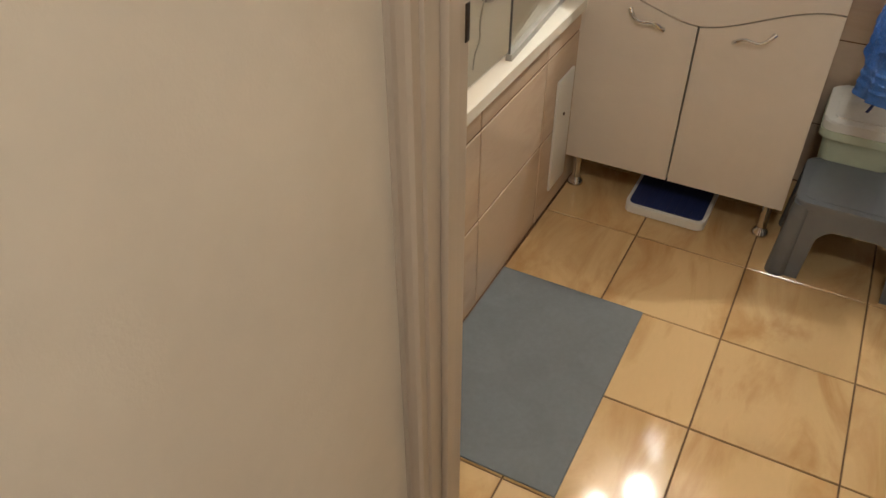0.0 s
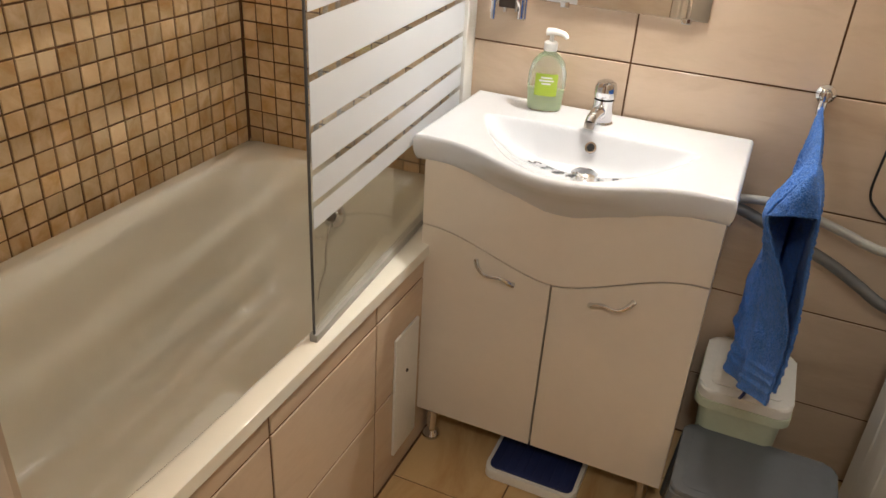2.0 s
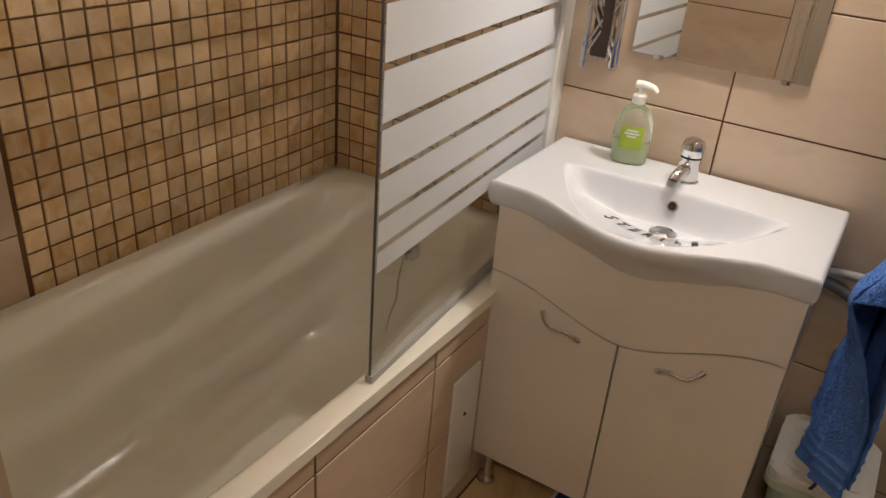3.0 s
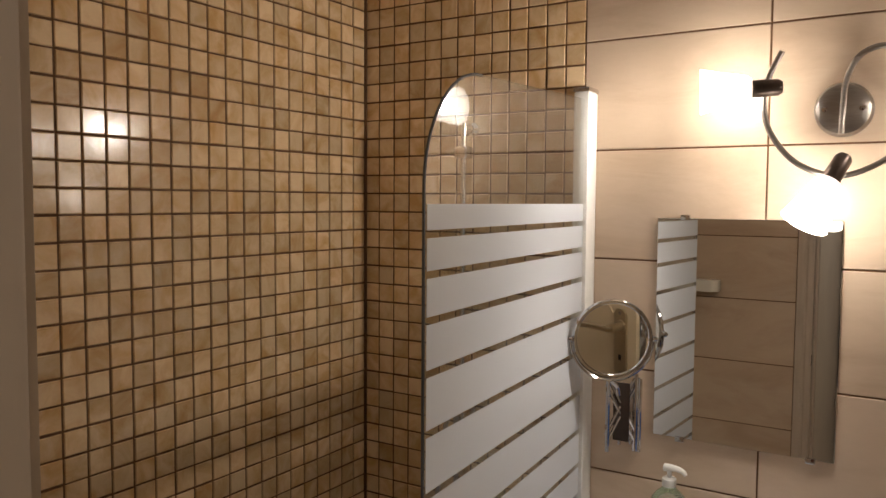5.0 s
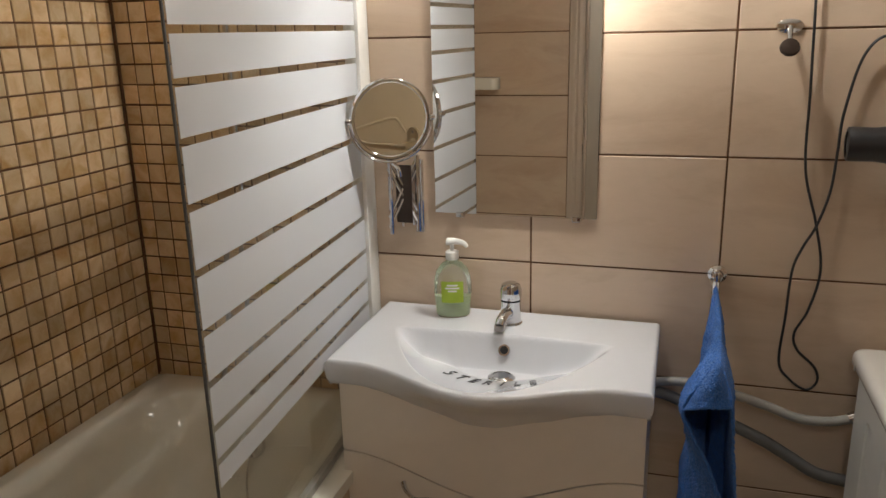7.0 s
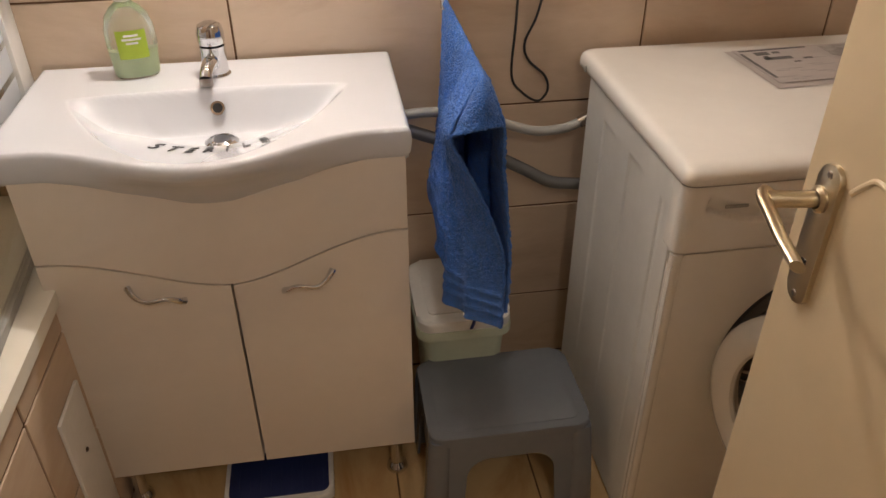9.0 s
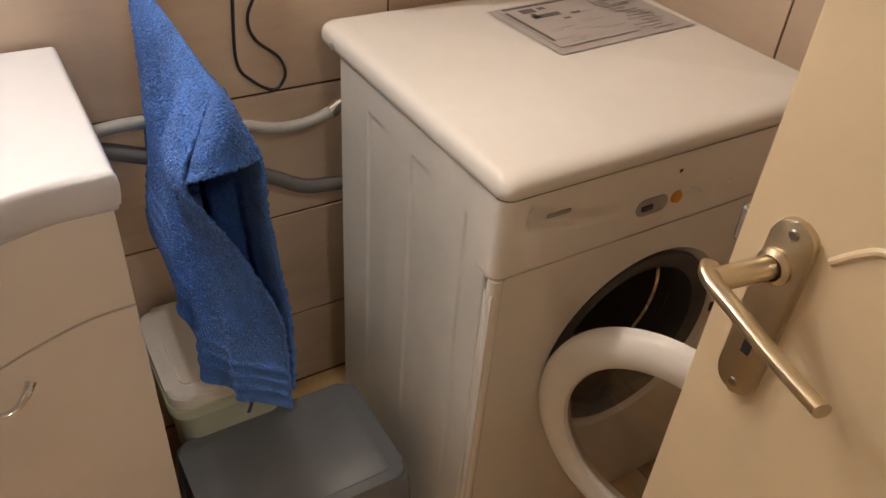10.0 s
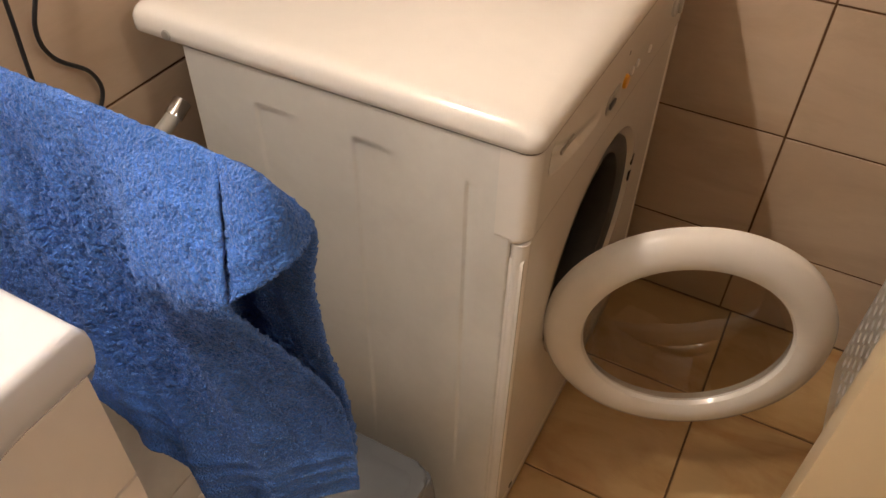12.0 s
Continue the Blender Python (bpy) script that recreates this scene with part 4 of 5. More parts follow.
def towel():
    """Terry towel hung over the rail: one side, the other side, and a flap turned down over the free end."""
    R, L, C = Vector((1.501, -0.446, 0.963)), Vector((1.450, -0.480, 0.884)), Vector((1.523, -0.500, 0.906))

    def along(pts, n):
        """n + 1 evenly spaced points of a smooth line."""
        line = smooth_line(pts, 16)
        d = [0.0]
        for p, q in zip(line, line[1:]):
            d.append(d[-1] + (q - p).length)
        out, i = [], 0
        for k in range(n + 1):
            w = d[-1] * k / n
            while i < len(d) - 2 and d[i + 1] < w:
                i += 1
            out.append(line[i].lerp(line[i + 1], (w - d[i]) / max(1e-9, d[i + 1] - d[i])))
        return out

    def sheet(bm, top, foot, front, side, nu, nv, hang):
        t, f, e = along(top, nu), along(foot, nu), along(front, nv)
        grid = []
        for i in range(nu + 1):
            s = i / nu
            row = []
            for j in range(nv + 1):
                v = j / nv
                p = t[i].lerp(f[i], v) + ease((s - 0.50) / 0.50) ** 1.5 * (e[j] - t[nu].lerp(f[nu], v))
                p.x += (t[i].x - f[i].x) * (v - v ** 2.4) * (1 - ease((s - 0.55) / 0.45))
                round_off = (1 - (1 - min(1, v / 0.14)) ** 3.0) * (1 - v) * ease((1 - s) / 0.12) * (0.45 + 0.55 * ease(s / 0.3))
                x = side * (0.010 * round_off + hang * math.sin(math.pi * min(1, v * 1.05)) * (1 - s) ** 0.5 * (0.3 + 0.7 * ease(s / 0.25)))
                fold = 0.0055 * math.exp(-((s - 0.28 - 0.22 * v) / 0.030) ** 2) + 0.0065 * math.exp(-((s - 0.50 - 0.20 * v) / 0.026) ** 2) + 0.0075 * math.exp(-((s - 0.80 - 0.05 * v) / 0.028) ** 2)
                fold -= 0.006 * math.exp(-((s - 0.40 - 0.2 * v) / 0.05) ** 2) + 0.007 * math.exp(-((s - 0.66 - 0.1 * v) / 0.05) ** 2)
                fold *= 1.5 * ease(v / 0.25)
                hem = sum(0.0028 * math.exp(-((p.z - f[i].z - h) / 0.0042) ** 2) for h in (0.026, 0.046, 0.066))
                lip = 0.0022 * math.exp(-((1 - s) / 0.018) ** 2) + 0.0016 * math.exp(-((1 - v) / 0.012) ** 2)
                nap = (0.0012 * noise.noise(p * 90) + 0.0030 * noise.noise(p * 300)) * (0.25 if p.z - f[i].z < 0.085 else 1.0)
                out = Vector((side, -0.5 * ease((s - 0.85) / 0.15), 0)).normalized()
                row.append(bm.verts.new(p + Vector((x, 0, 0)) + out * (fold + hem + lip + nap)))
            grid.append(row)
        for i in range(nu):
            for j in range(nv):
                bm.faces.new((grid[i][j], grid[i + 1][j], grid[i + 1][j + 1], grid[i][j + 1]))

    b = bmesh.new()
    ridge = [(1.510, -0.034, 0.964), (1.509, -0.16, 0.963), (1.507, -0.30, 0.962), R]
    sheet(b, ridge, [(1.470, -0.045, 0.575), (1.460, -0.13, 0.585), (1.458, -0.22, 0.60), (1.458, -0.30, 0.565), (1.460, -0.364, 0.488), (1.495, -0.44, 0.500), (1.538, -0.505, 0.522)],
          [R, R.lerp(L, 0.5) + Vector((0, 0, 0.006)), L, (1.474, -0.474, 0.828), (1.502, -0.470, 0.771), (1.524, -0.484, 0.715), (1.537, -0.494, 0.668), (1.539, -0.502, 0.600), (1.538, -0.505, 0.522)], -1, 330, 300, 0.010)
    sheet(b, ridge, [(1.474, -0.050, 0.60), (1.472, -0.16, 0.60), (1.482, -0.30, 0.58), (1.512, -0.42, 0.55), (1.541, -0.498, 0.55)],
          [R, R.lerp(C, 0.5) + Vector((0, 0, 0.008)), C, (1.530, -0.486, 0.83), (1.540, -0.482, 0.74), (1.545, -0.492, 0.675), (1.544, -0.498, 0.62), (1.541, -0.498, 0.55)], 1, 110, 110, 0.003)
    n = 80
    fan = []
    for i in range(n + 1):
        a = i / n
        low = L.lerp(C, a) + Vector((0.0, -0.018 * math.sin(math.pi * a), 0.010 * math.sin(math.pi * a)))
        row = []
        for j in range(n + 1):
            c = max(0.02, j / n)
            p = R.lerp(low, c) + Vector((0, -0.010, 0.016)) * math.sin(math.pi * c) * (0.4 + math.sin(math.pi * a))
            k = noise.noise(p * 90) * 0.0012 + noise.noise(p * 400) * 0.0026 + 0.002 * math.exp(-((1 - c) / 0.06) ** 2)
            row.append(b.verts.new(p + Vector((0, -0.7, 0.7)) * k))
        fan.append(row)
    for i in range(n):
        for j in range(n):
            b.faces.new((fan[i][j], fan[i + 1][j], fan[i + 1][j + 1], fan[i][j + 1]))
    ob = thing("towel", (1.507, -0.3, 0.49), "blue terry hand towel draped over the chrome rail", "towel")
    cloth = part("cloth", b, M_TOWEL, ob, angle=180)
    sol = cloth.modifiers.new("thickness", "SOLIDIFY")
    sol.thickness, sol.offset = 0.005, 0
    part("hang_tag", tube([(1.500, -0.447, 0.508), (1.497, -0.449, 0.494), (1.492, -0.451, 0.482)], 0.0055, 8, 4, flat=0.4), M_NAVY, ob, "small dark hanging loop")
    return adopt(ob)


towel_rail()
towel()


# ---- hoses ----
def hose(name, pts, r, mat, label, tip=None):
    ob = thing(name, pts[0], label, "hose")
    part("pipe", tube(pts, r, 14, 10), mat, ob)
    if tip:
        part("coupling", tube([pts[-2], pts[-1]] if tip == "end" else [pts[0], pts[1]], r * 1.25, 14, 0), M_CHROME, ob, "chrome coupling")
    return adopt(ob)


hose("inlet_hose", [(1.36, -0.06, 0.722), (1.41, -0.05, 0.735), (1.486, -0.05, 0.738), (1.56, -0.05, 0.722), (1.634, -0.05, 0.701), (1.70, -0.05, 0.680), (1.76, -0.05, 0.680), (1.800, -0.05, 0.692), (1.822, -0.05, 0.704)], 0.0105, M_HOSE, "grey water inlet hose running to the washing machine", "end")
hose("drain_hose", [(1.36, -0.06, 0.71), (1.41, -0.05, 0.706), (1.479, -0.05, 0.680), (1.55, -0.05, 0.652), (1.629, -0.05, 0.618), (1.69, -0.05, 0.584), (1.745, -0.05, 0.552), (1.80, -0.05, 0.542), (1.84, -0.05, 0.538)], 0.0135, M_DHOSE, "dark grey drain hose running to the washing machine")


# ---- floor things ----
def bath_mat():
    ob = thing("bath_mat", (0.96, -1.11, 0), "flat grey woven bath mat beside the bathtub", "mat")
    b = bmesh.new()
    x0, x1, y0, y1 = 0.770, 1.152, -1.418, -0.818
    nx, ny = 76, 120
    g = [[b.verts.new((x0 + (x1 - x0) * i / nx, y0 + (y1 - y0) * j / ny, 0.004 + (0.0006 if (i + j) % 2 else 0) + 0.001 * noise.noise(Vector((i * 0.06, j * 0.06, 0))))) for i in range(nx + 1)] for j in range(ny + 1)]
    for j in range(ny):
        for i in range(nx):
            b.faces.new((g[j][i], g[j][i + 1], g[j + 1][i + 1], g[j + 1][i]))
    edge = [g[0][i] for i in range(nx + 1)] + [g[j][nx] for j in range(1, ny + 1)] + [g[ny][i] for i in range(nx - 1, -1, -1)] + [g[j][0] for j in range(ny - 1, 0, -1)]
    low = [b.verts.new((v.co.x, v.co.y, 0.0003)) for v in edge]
    for i in range(len(edge)):
        k = (i + 1) % len(edge)
        b.faces.new((edge[i], low[i], low[k], edge[k]))
    part("weave", b, M_MAT, ob, angle=80)
    r = 0.0028
    part("binding", tube([(x0, y0, r), (x1, y0, r), (x1, y1, r), (x0, y1, r), (x0, y0, r)], r, 8, 0), M_MAT, ob)
    return adopt(ob)


def bathroom_scale():
    ob = thing("bathroom_scale", (1.09, -0.31, 0), "white bathroom scale with a navy ribbed top under the cabinet", "scale")
    part("base", prism(rounded(0.972, 1.206, -0.415, -0.165, 0.025), flat_xy(0.004), 0.027, 0.009, seg=3), M_WHITE, ob)
    part("platform", prism(rounded(0.982, 1.196, -0.404, -0.175, 0.018), flat_xy(0.0295), 0.006, 0.002), M_NAVY, ob, "navy ribbed rubber platform")
    for i in range(9):
        x = 1.0 + 0.0225 * i
        part("rib", box(x, x + 0.004, -0.395, -0.185, 0.0352, 0.0366), M_NAVY, ob, smooth=False)
    for x in (1.0, 1.178):
        for y in (-0.385, -0.19):
            part("foot", lathe([(0.01, 0), (0.01, 0.006)], pose(x, y, 0), 12), M_RUBBER, ob)
    return adopt(ob)


def waste_bin():
    ob = thing("waste_bin", (1.515, -0.145, 0), "white plastic waste bin with a square swing lid", "bin")
    b = bmesh.new()
    rings = []
    for z, k in ((0, 0.80), (0.004, 0.82), (0.15, 0.90), (0.30, 0.985), (0.306, 1.0)):
        rings.append([b.verts.new((1.517 + (x - 1.517) * k, -0.147 + (y + 0.147) * k, z)) for x, y in rounded(1.424, 1.610, -0.260, -0.034, 0.03)])
    for a, c in zip(rings, rings[1:]):
        for i in range(len(a)):
            j = (i + 1) % len(a)
            b.faces.new((a[i], a[j], c[j], c[i]))
    b.faces.new(rings[0])
    part("bucket", b, M_BIN, ob, "pale translucent bucket")
    part("rim", prism(rounded(1.412, 1.622, -0.270, -0.022, 0.034), flat_xy(0.302), 0.022, 0.006), M_BIN, ob)
    part("lid", prism(rounded(1.414, 1.620, -0.268, -0.024, 0.034), flat_xy(0.325), 0.026, 0.012, seg=3), M_WHITE, ob)
    part("flap", prism(rounded(1.440, 1.594, -0.238, -0.054, 0.014), flat_xy(0.3495), 0.005, 0.0025), M_WHITE, ob, "white swing flap")
    return adopt(ob)


def stool():
    ob = thing("step_stool", (1.575, -0.385, 0), "low grey plastic step stool with arched sides", "stool")
    x0, x1, y0, y1, h = 1.408, 1.742, -0.486, -0.246, 0.232
    b = prism(rounded(x0, x1, y0, y1, 0.03), flat_xy(h - 0.022), 0.022, 0.007, seg=3)
    part("top", b, M_GREY, ob)
    part("top_panel", prism(rounded(x0 + 0.022, x1 - 0.022, y0 + 0.020, y1 - 0.020, 0.02), flat_xy(h - 0.0005), 0.0016, 0.0008), M_GREY, ob, "finely textured top")

    def arch(u0, u1, leg, spread, top):
        """Outline of a side with an arched opening."""
        out = [(u0, top), (u0 - spread, 0), (u0 - spread + leg, 0)]
        c0, c1 = u0 + leg * 0.95, u1 - leg * 0.95
        r = 0.05
        zt = top - 0.058
        for k in range(9):
            t = radians(180 - 90 * k / 8)
            out.append((c0 + r + r * math.cos(t), zt - r + r * math.sin(t)))
        for k in range(9):
            t = radians(90 - 90 * k / 8)
            out.append((c1 - r + r * math.cos(t), zt - r + r * math.sin(t)))
        return out + [(u1 + spread - leg, 0), (u1 + spread, 0), (u1, top)]
    sp = 0.012
    for y, s in ((y0, -1), (y1, 1)):
        lean = lambda v, s=s: s * sp * (1 - v / h)
        part("apron", prism(arch(x0 + 0.012, x1 - 0.012, 0.066, sp, h - 0.010), lambda u, v, w, y=y, s=s, f=lean: (u, y + f(v) - s * 0.004 - s * w, v), 0.006), M_GREY, ob)
    for x, s in ((x0, -1), (x1, 1)):
        lean = lambda v, s=s: s * sp * (1 - v / h)
        part("side_apron", prism(arch(y0 + 0.012, y1 - 0.012, 0.060, sp, h - 0.010), lambda u, v, w, x=x, s=s, f=lean: (x + f(v) - s * 0.004 - s * w, u, v), 0.006), M_GREY, ob)
    for sx, x in ((-1, x0 + 0.022), (1, x1 - 0.022)):
        for sy, y in ((-1, y0 + 0.020), (1, y1 - 0.020)):
            bb = bmesh.new()
            rr = []
            for z, k in ((0, 1.0), (0.004, 1.06), (h - 0.03, 0.9), (h - 0.012, 0.82)):
                ox, oy = sx * sp * (1 - z / h) * 1.1, sy * sp * (1 - z / h) * 1.1
                rr.append([bb.verts.new((x + ox + (u - 0) * k, y + oy + (v - 0) * k, z)) for u, v in rounded(-0.025, 0.025, -0.024, 0.024, 0.018)])
            for a, c in zip(rr, rr[1:]):
                for i in range(len(a)):
                    j = (i + 1) % len(a)
                    bb.faces.new((a[i], a[j], c[j], c[i]))
            bb.faces.new(rr[0])
            bb.faces.new(rr[-1])
            part("leg", bb, M_GREY, ob)
    return adopt(ob)


bath_mat()
bathroom_scale()
waste_bin()
stool()


# ---- washing machine ----
def plate_with_hole(x0, x1, z0, z1, cx, cz, r, y0, y1, n=72):
    """A front plate between y0 (outer) and y1 with a round hole."""
    b = bmesh.new()
    inner, outer = [], []
    for k in range(n):
        a = 2 * math.pi * k / n
        c, s = math.cos(a), math.sin(a)
        tx = ((x1 if c > 0 else x0) - cx) / c if abs(c) > 1e-6 else 1e9
        tz = ((z1 if s > 0 else z0) - cz) / s if abs(s) > 1e-6 else 1e9
        t = min(tx, tz)
        inner.append((cx + r * c, cz + r * s))
        outer.append((cx + t * c, cz + t * s))
    rings = [[b.verts.new((x, y1, z)) for x, z in outer], [b.verts.new((x, y0, z)) for x, z in outer],
             [b.verts.new((cx + (x - cx) * 1.10, y0, cz + (z - cz) * 1.10)) for x, z in inner], [b.verts.new((cx + (x - cx) * 1.03, y0 + 0.012, cz + (z - cz) * 1.03)) for x, z in inner],
             [b.verts.new((x, y0 + 0.016, z)) for x, z in inner], [b.verts.new((x, y1 + 0.01, z)) for x, z in inner]]
    for a, c in zip(rings, rings[1:]):
        for k in range(n):
            b.faces.new((a[k], a[(k + 1) % n], c[(k + 1) % n], c[k]))
    return b


def washing_machine():
    ob = thing("washing_machine", (2.085, -0.3, 0), "white front-loading washing machine with its round door open", "washing machine")
    x0, x1, yb, yf = 1.795, 2.418, -0.105, -0.552
    cx, cz, R = 2.105, 0.449, 0.172
    # side with pressed fields: a sharp step at the back and the top, running out towards the front
    b = bmesh.new()
    fields = ((-0.205, -0.280, 0.766), (-0.345, -0.425, 0.764), (-0.493, -0.512, 0.758))
    ys = [yb + (yf - yb) * i / 220 for i in range(221)]
    zs = [0.014 + 0.802 * k / 160 for k in range(161)]
    sheet = []
    for y in ys:
        row = []
        for z in zs:
            deep = 0.0
            for ya, yc, zt in fields:
                if yc < y < ya and z < zt:
                    deep = max(deep, 0.0034 * min(1, (ya - y) / 0.0025) * min(1, (zt - z) / 0.005) * min(1, (y - yc) / (0.9 * (ya - yc))) * ease((z - 0.10) / 0.25))
            edge = 0.0026 if y in (ys[0], ys[-1]) else 0.0
            row.append(b.verts.new((x0 + deep + edge, y, z)))
        sheet.append(row)
    for p, q in zip(sheet, sheet[1:]):
        for k in range(160):
            b.faces.new((p[k], q[k], q[k + 1], p[k + 1]))
    part("side_panel", b, M_MSIDE, ob, "white sheet steel side with pressed fields", angle=60)
    part("side_panel", box(x1 - 0.004, x1, yf, yb, 0.014, 0.816), M_MSIDE, ob, smooth=False)
    part("back_panel", box(x0 + 0.004, x1 - 0.004, yb - 0.004, yb, 0.014, 0.816), M_MSIDE, ob, smooth=False)
    part("base_panel", box(x0 + 0.004, x1 - 0.004, yf, yb - 0.004, 0.014, 0.02), M_MSIDE, ob, smooth=False)
    # top: upright sides with a tight edge, a broad roll at the front
    lid = bmesh.new()
    prof = [(0.001, 0.000, 0.8175), (-0.001, -0.002, 0.820), (-0.001, -0.004, 0.828), (-0.0005, -0.003, 0.836), (0.002, 0.003, 0.843), (0.006, 0.011, 0.8475), (0.011, 0.020, 0.850), (0.018, 0.032, 0.851)]
    rings = []
    for k, kf, z in prof:
        rings.append([lid.verts.new((u, v, z)) for u, v in rounded(x0 - 0.002 + k, x1 + 0.004 - k, yf - 0.022 + kf, -0.024 - k, 0.020)])
    for a, c in zip(rings, rings[1:]):
        for i in range(len(a)):
            j = (i + 1) % len(a)
            lid.faces.new((a[i], a[j], c[j], c[i]))
    lid.faces.new(rings[0])
    lid.faces.new(rings[-1])
    part("top", lid, M_MACHINE, ob, "smooth white rounded top", angle=50)
    part("screw", lathe([(0, 0.003), (0.006, 0.002), (0.007, 0)], pose(x0 - 0.006, -0.090, 0.828, 0, -90, 0), 14), M_HOSE, ob)
    # front
    b = plate_with_hole(x0 + 0.002, x1 - 0.002, 0.075, 0.690, cx, cz, R, yf - 0.018, yf)
    part("front_panel", b, M_MACHINE, ob, angle=40)
    for xe, s in ((x0 + 0.002, 1), (x1 - 0.002, -1)):
        part("front_edge", tube([(xe + s * 0.010, yf - 0.009, 0.075), (xe + s * 0.010, yf - 0.009, 0.690), (xe + s * 0.010, yf - 0.009, 0.692)], lambda t: 0.0115 if t < 0.9 else 0.001, 14, 0), M_MACHINE, ob)
    # control panel wrapped round the front corners, with a scooped drawer grip
    b = bmesh.new()
    yp, rc = yf - 0.022, 0.018
    xa, xb = x0 - 0.001, x1 + 0.001
    line = [(xa, yf + 0.020), (xa, yf + 0.006)] + [(xa + rc * (1 - math.cos(radians(15 * k))), yp + rc * (1 - math.sin(radians(15 * k)))) for k in range(7)]
    n = 150
    line += [(xa + rc + (xb - xa - 2 * rc) * k / n, yp) for k in range(1, n)]
    line += [(xb - rc * (1 - math.sin(radians(15 * k))), yp + rc * (1 - math.cos(radians(15 * k)))) for k in range(7)] + [(xb, yf + 0.006), (xb, yf + 0.020)]
    rows = []
    for k in range(49):
        z = 0.6925 + 0.124 * k / 48
        tuck = 0.004 * (1 - min(1, (z - 0.6925) / 0.006)) ** 2
        row = []
        for x, y in line:
            u = (x - 1.834) / 0.175
            deep = tuck
            if 0 < u < 1:
                lip = 0.742 + 0.030 * (1 - u) ** 2.2
                deep += 0.017 * ease(u / 0.06) * (1 - u) ** 0.8 * ease((z - lip + 0.003) / 0.006) * (1 - ease((z - lip) / (0.042 * (1 - 0.5 * u))))
            side = 1 if y > yf - 0.004 else 0
            row.append(b.verts.new((x + (tuck if x < 2 else -tuck) * side, y + deep * (1 - side), z)))
        rows.append(row)
    for p, q in zip(rows, rows[1:]):
        for k in range(len(line) - 1):
            b.faces.new((p[k], p[k + 1], q[k + 1], q[k]))
    b.faces.new(rows[0])
    part("control_panel", b, M_MACHINE, ob, "white control panel with a scooped grip", angle=50)
    part("badge", box(1.866, 1.904, yp - 0.0014, yp + 0.001, 0.776, 0.781), M_HOSE, ob, "small grey badge", smooth=False)
    part("button_bezel", prism(rounded(2.028, 2.086, 0.727, 0.755, 0.013), flat_xz(yp + 0.001), 0.003, 0.001), M_HOSE, ob)
    part("rocker", box(2.036, 2.056, yp - 0.005, yp, 0.737, 0.745, 0.001), M_RUBBER, ob)
    part("start_button", lathe([(0, 0.006), (0.009, 0.005), (0.011, 0)], pose(2.104, yp + 0.001, 0.743, 90, 0, 0), 22), M_AMBER, ob, "amber round button")
    for x, z in ((2.132, 0.745), (2.156, 0.744), (2.215, 0.738)):
        part("button", lathe([(0, 0.004), (0.006, 0.003), (0.007, 0)], pose(x, yp + 0.001, z, 90, 0, 0), 16), M_WHITE, ob)
    part("indicator", lathe([(0, 0.002), (0.0035, 0.001)], pose(2.098, yp - 0.0002, 0.788, 90, 0, 0), 12), M_BLACK, ob)
    part("programme_knob", lathe([(0.026, 0), (0.025, 0.004), (0.022, 0.006), (0.012, 0.006), (0, 0.006)], pose(2.342, yp + 0.001, 0.758, 90, 0, 0), 36), M_MACHINE, ob, "white programme knob")
    part("knob_ridge", box(2.339, 2.345, yp - 0.011, yp - 0.004, 0.738, 0.778, 0.002), M_MACHINE, ob)
    part("kick_panel", box(x0 + 0.004, x1 - 0.004, yf - 0.014, yf, 0.014, 0.072, 0.003), M_MACHINE, ob)
    for x in (x0 + 0.035, x0 + 0.075):
        part("kick_catch", box(x, x + 0.012, yf - 0.0155, yf - 0.013, 0.045, 0.052, 0.001), M_BLACK, ob)
    for x in (x0 + 0.05, x1 - 0.05):
        for y in (yf + 0.04, yb - 0.05):
            part("foot", lathe([(0.018, 0), (0.018, 0.014)], pose(x, y, 0), 14), M_RUBBER, ob)
    # mouth of the drum
    m = pose(cx, yf - 0.006, cz, 90, 0, 0)
    part("gasket", lathe([(R + 0.004, -0.012), (R + 0.002, 0.006), (R - 0.010, 0.008), (R - 0.028, 0.0), (R - 0.034, -0.03), (R - 0.022, -0.06), (R - 0.026, -0.085)], m, 64), M_RUBBER, ob, "dark grey rubber gasket")
    part("drum", lathe([(R - 0.030, -0.05), (0.215, -0.09), (0.22, -0.33), (0.18, -0.35), (0, -0.355)], m, 64), M_STEEL, ob, "steel drum")
    part("drum_lip", lathe([(R - 0.026, -0.080), (R - 0.030, -0.076), (R - 0.034, -0.080)], m, 64), M_CHROME, ob)
    part("latch_hole", box(cx + R + 0.012, cx + R + 0.020, yf - 0.0195, yf - 0.016, cz + 0.03, cz + 0.05, 0.001), M_BLACK, ob)
    part("latch_hole", box(cx + R + 0.012, cx + R + 0.020, yf - 0.0195, yf - 0.016, cz - 0.005, cz + 0.015, 0.001), M_BLACK, ob)
    # the open door
    d = Vector((0.341, -0.940, 0))
    up = Vector((0, 0, 1))
    dm = Matrix((d, up, d.cross(up))).transposed().to_4x4()
    dm.translation = Vector((1.977, -0.758, 0.449))
    door = part("porthole_door", lathe([(0.146, -0.018), (0.141, 0.000), (0.144, 0.006), (0.156, 0.012), (0.178, 0.010), (0.192, 0.003), (0.198, -0.006), (0.198, -0.016), (0.190, -0.022), (0.160, -0.024), (0.146, -0.018)], dm, 80), M_MACHINE, ob, "round white door ring, open")
    part("door_glass", lathe([(0.143, -0.002), (0.138, -0.030), (0.132, -0.065), (0.118, -0.088), (0.08, -0.097), (0, -0.10)], dm, 64), M_PORT, door, "smoked glass bowl")
    return adopt(ob)


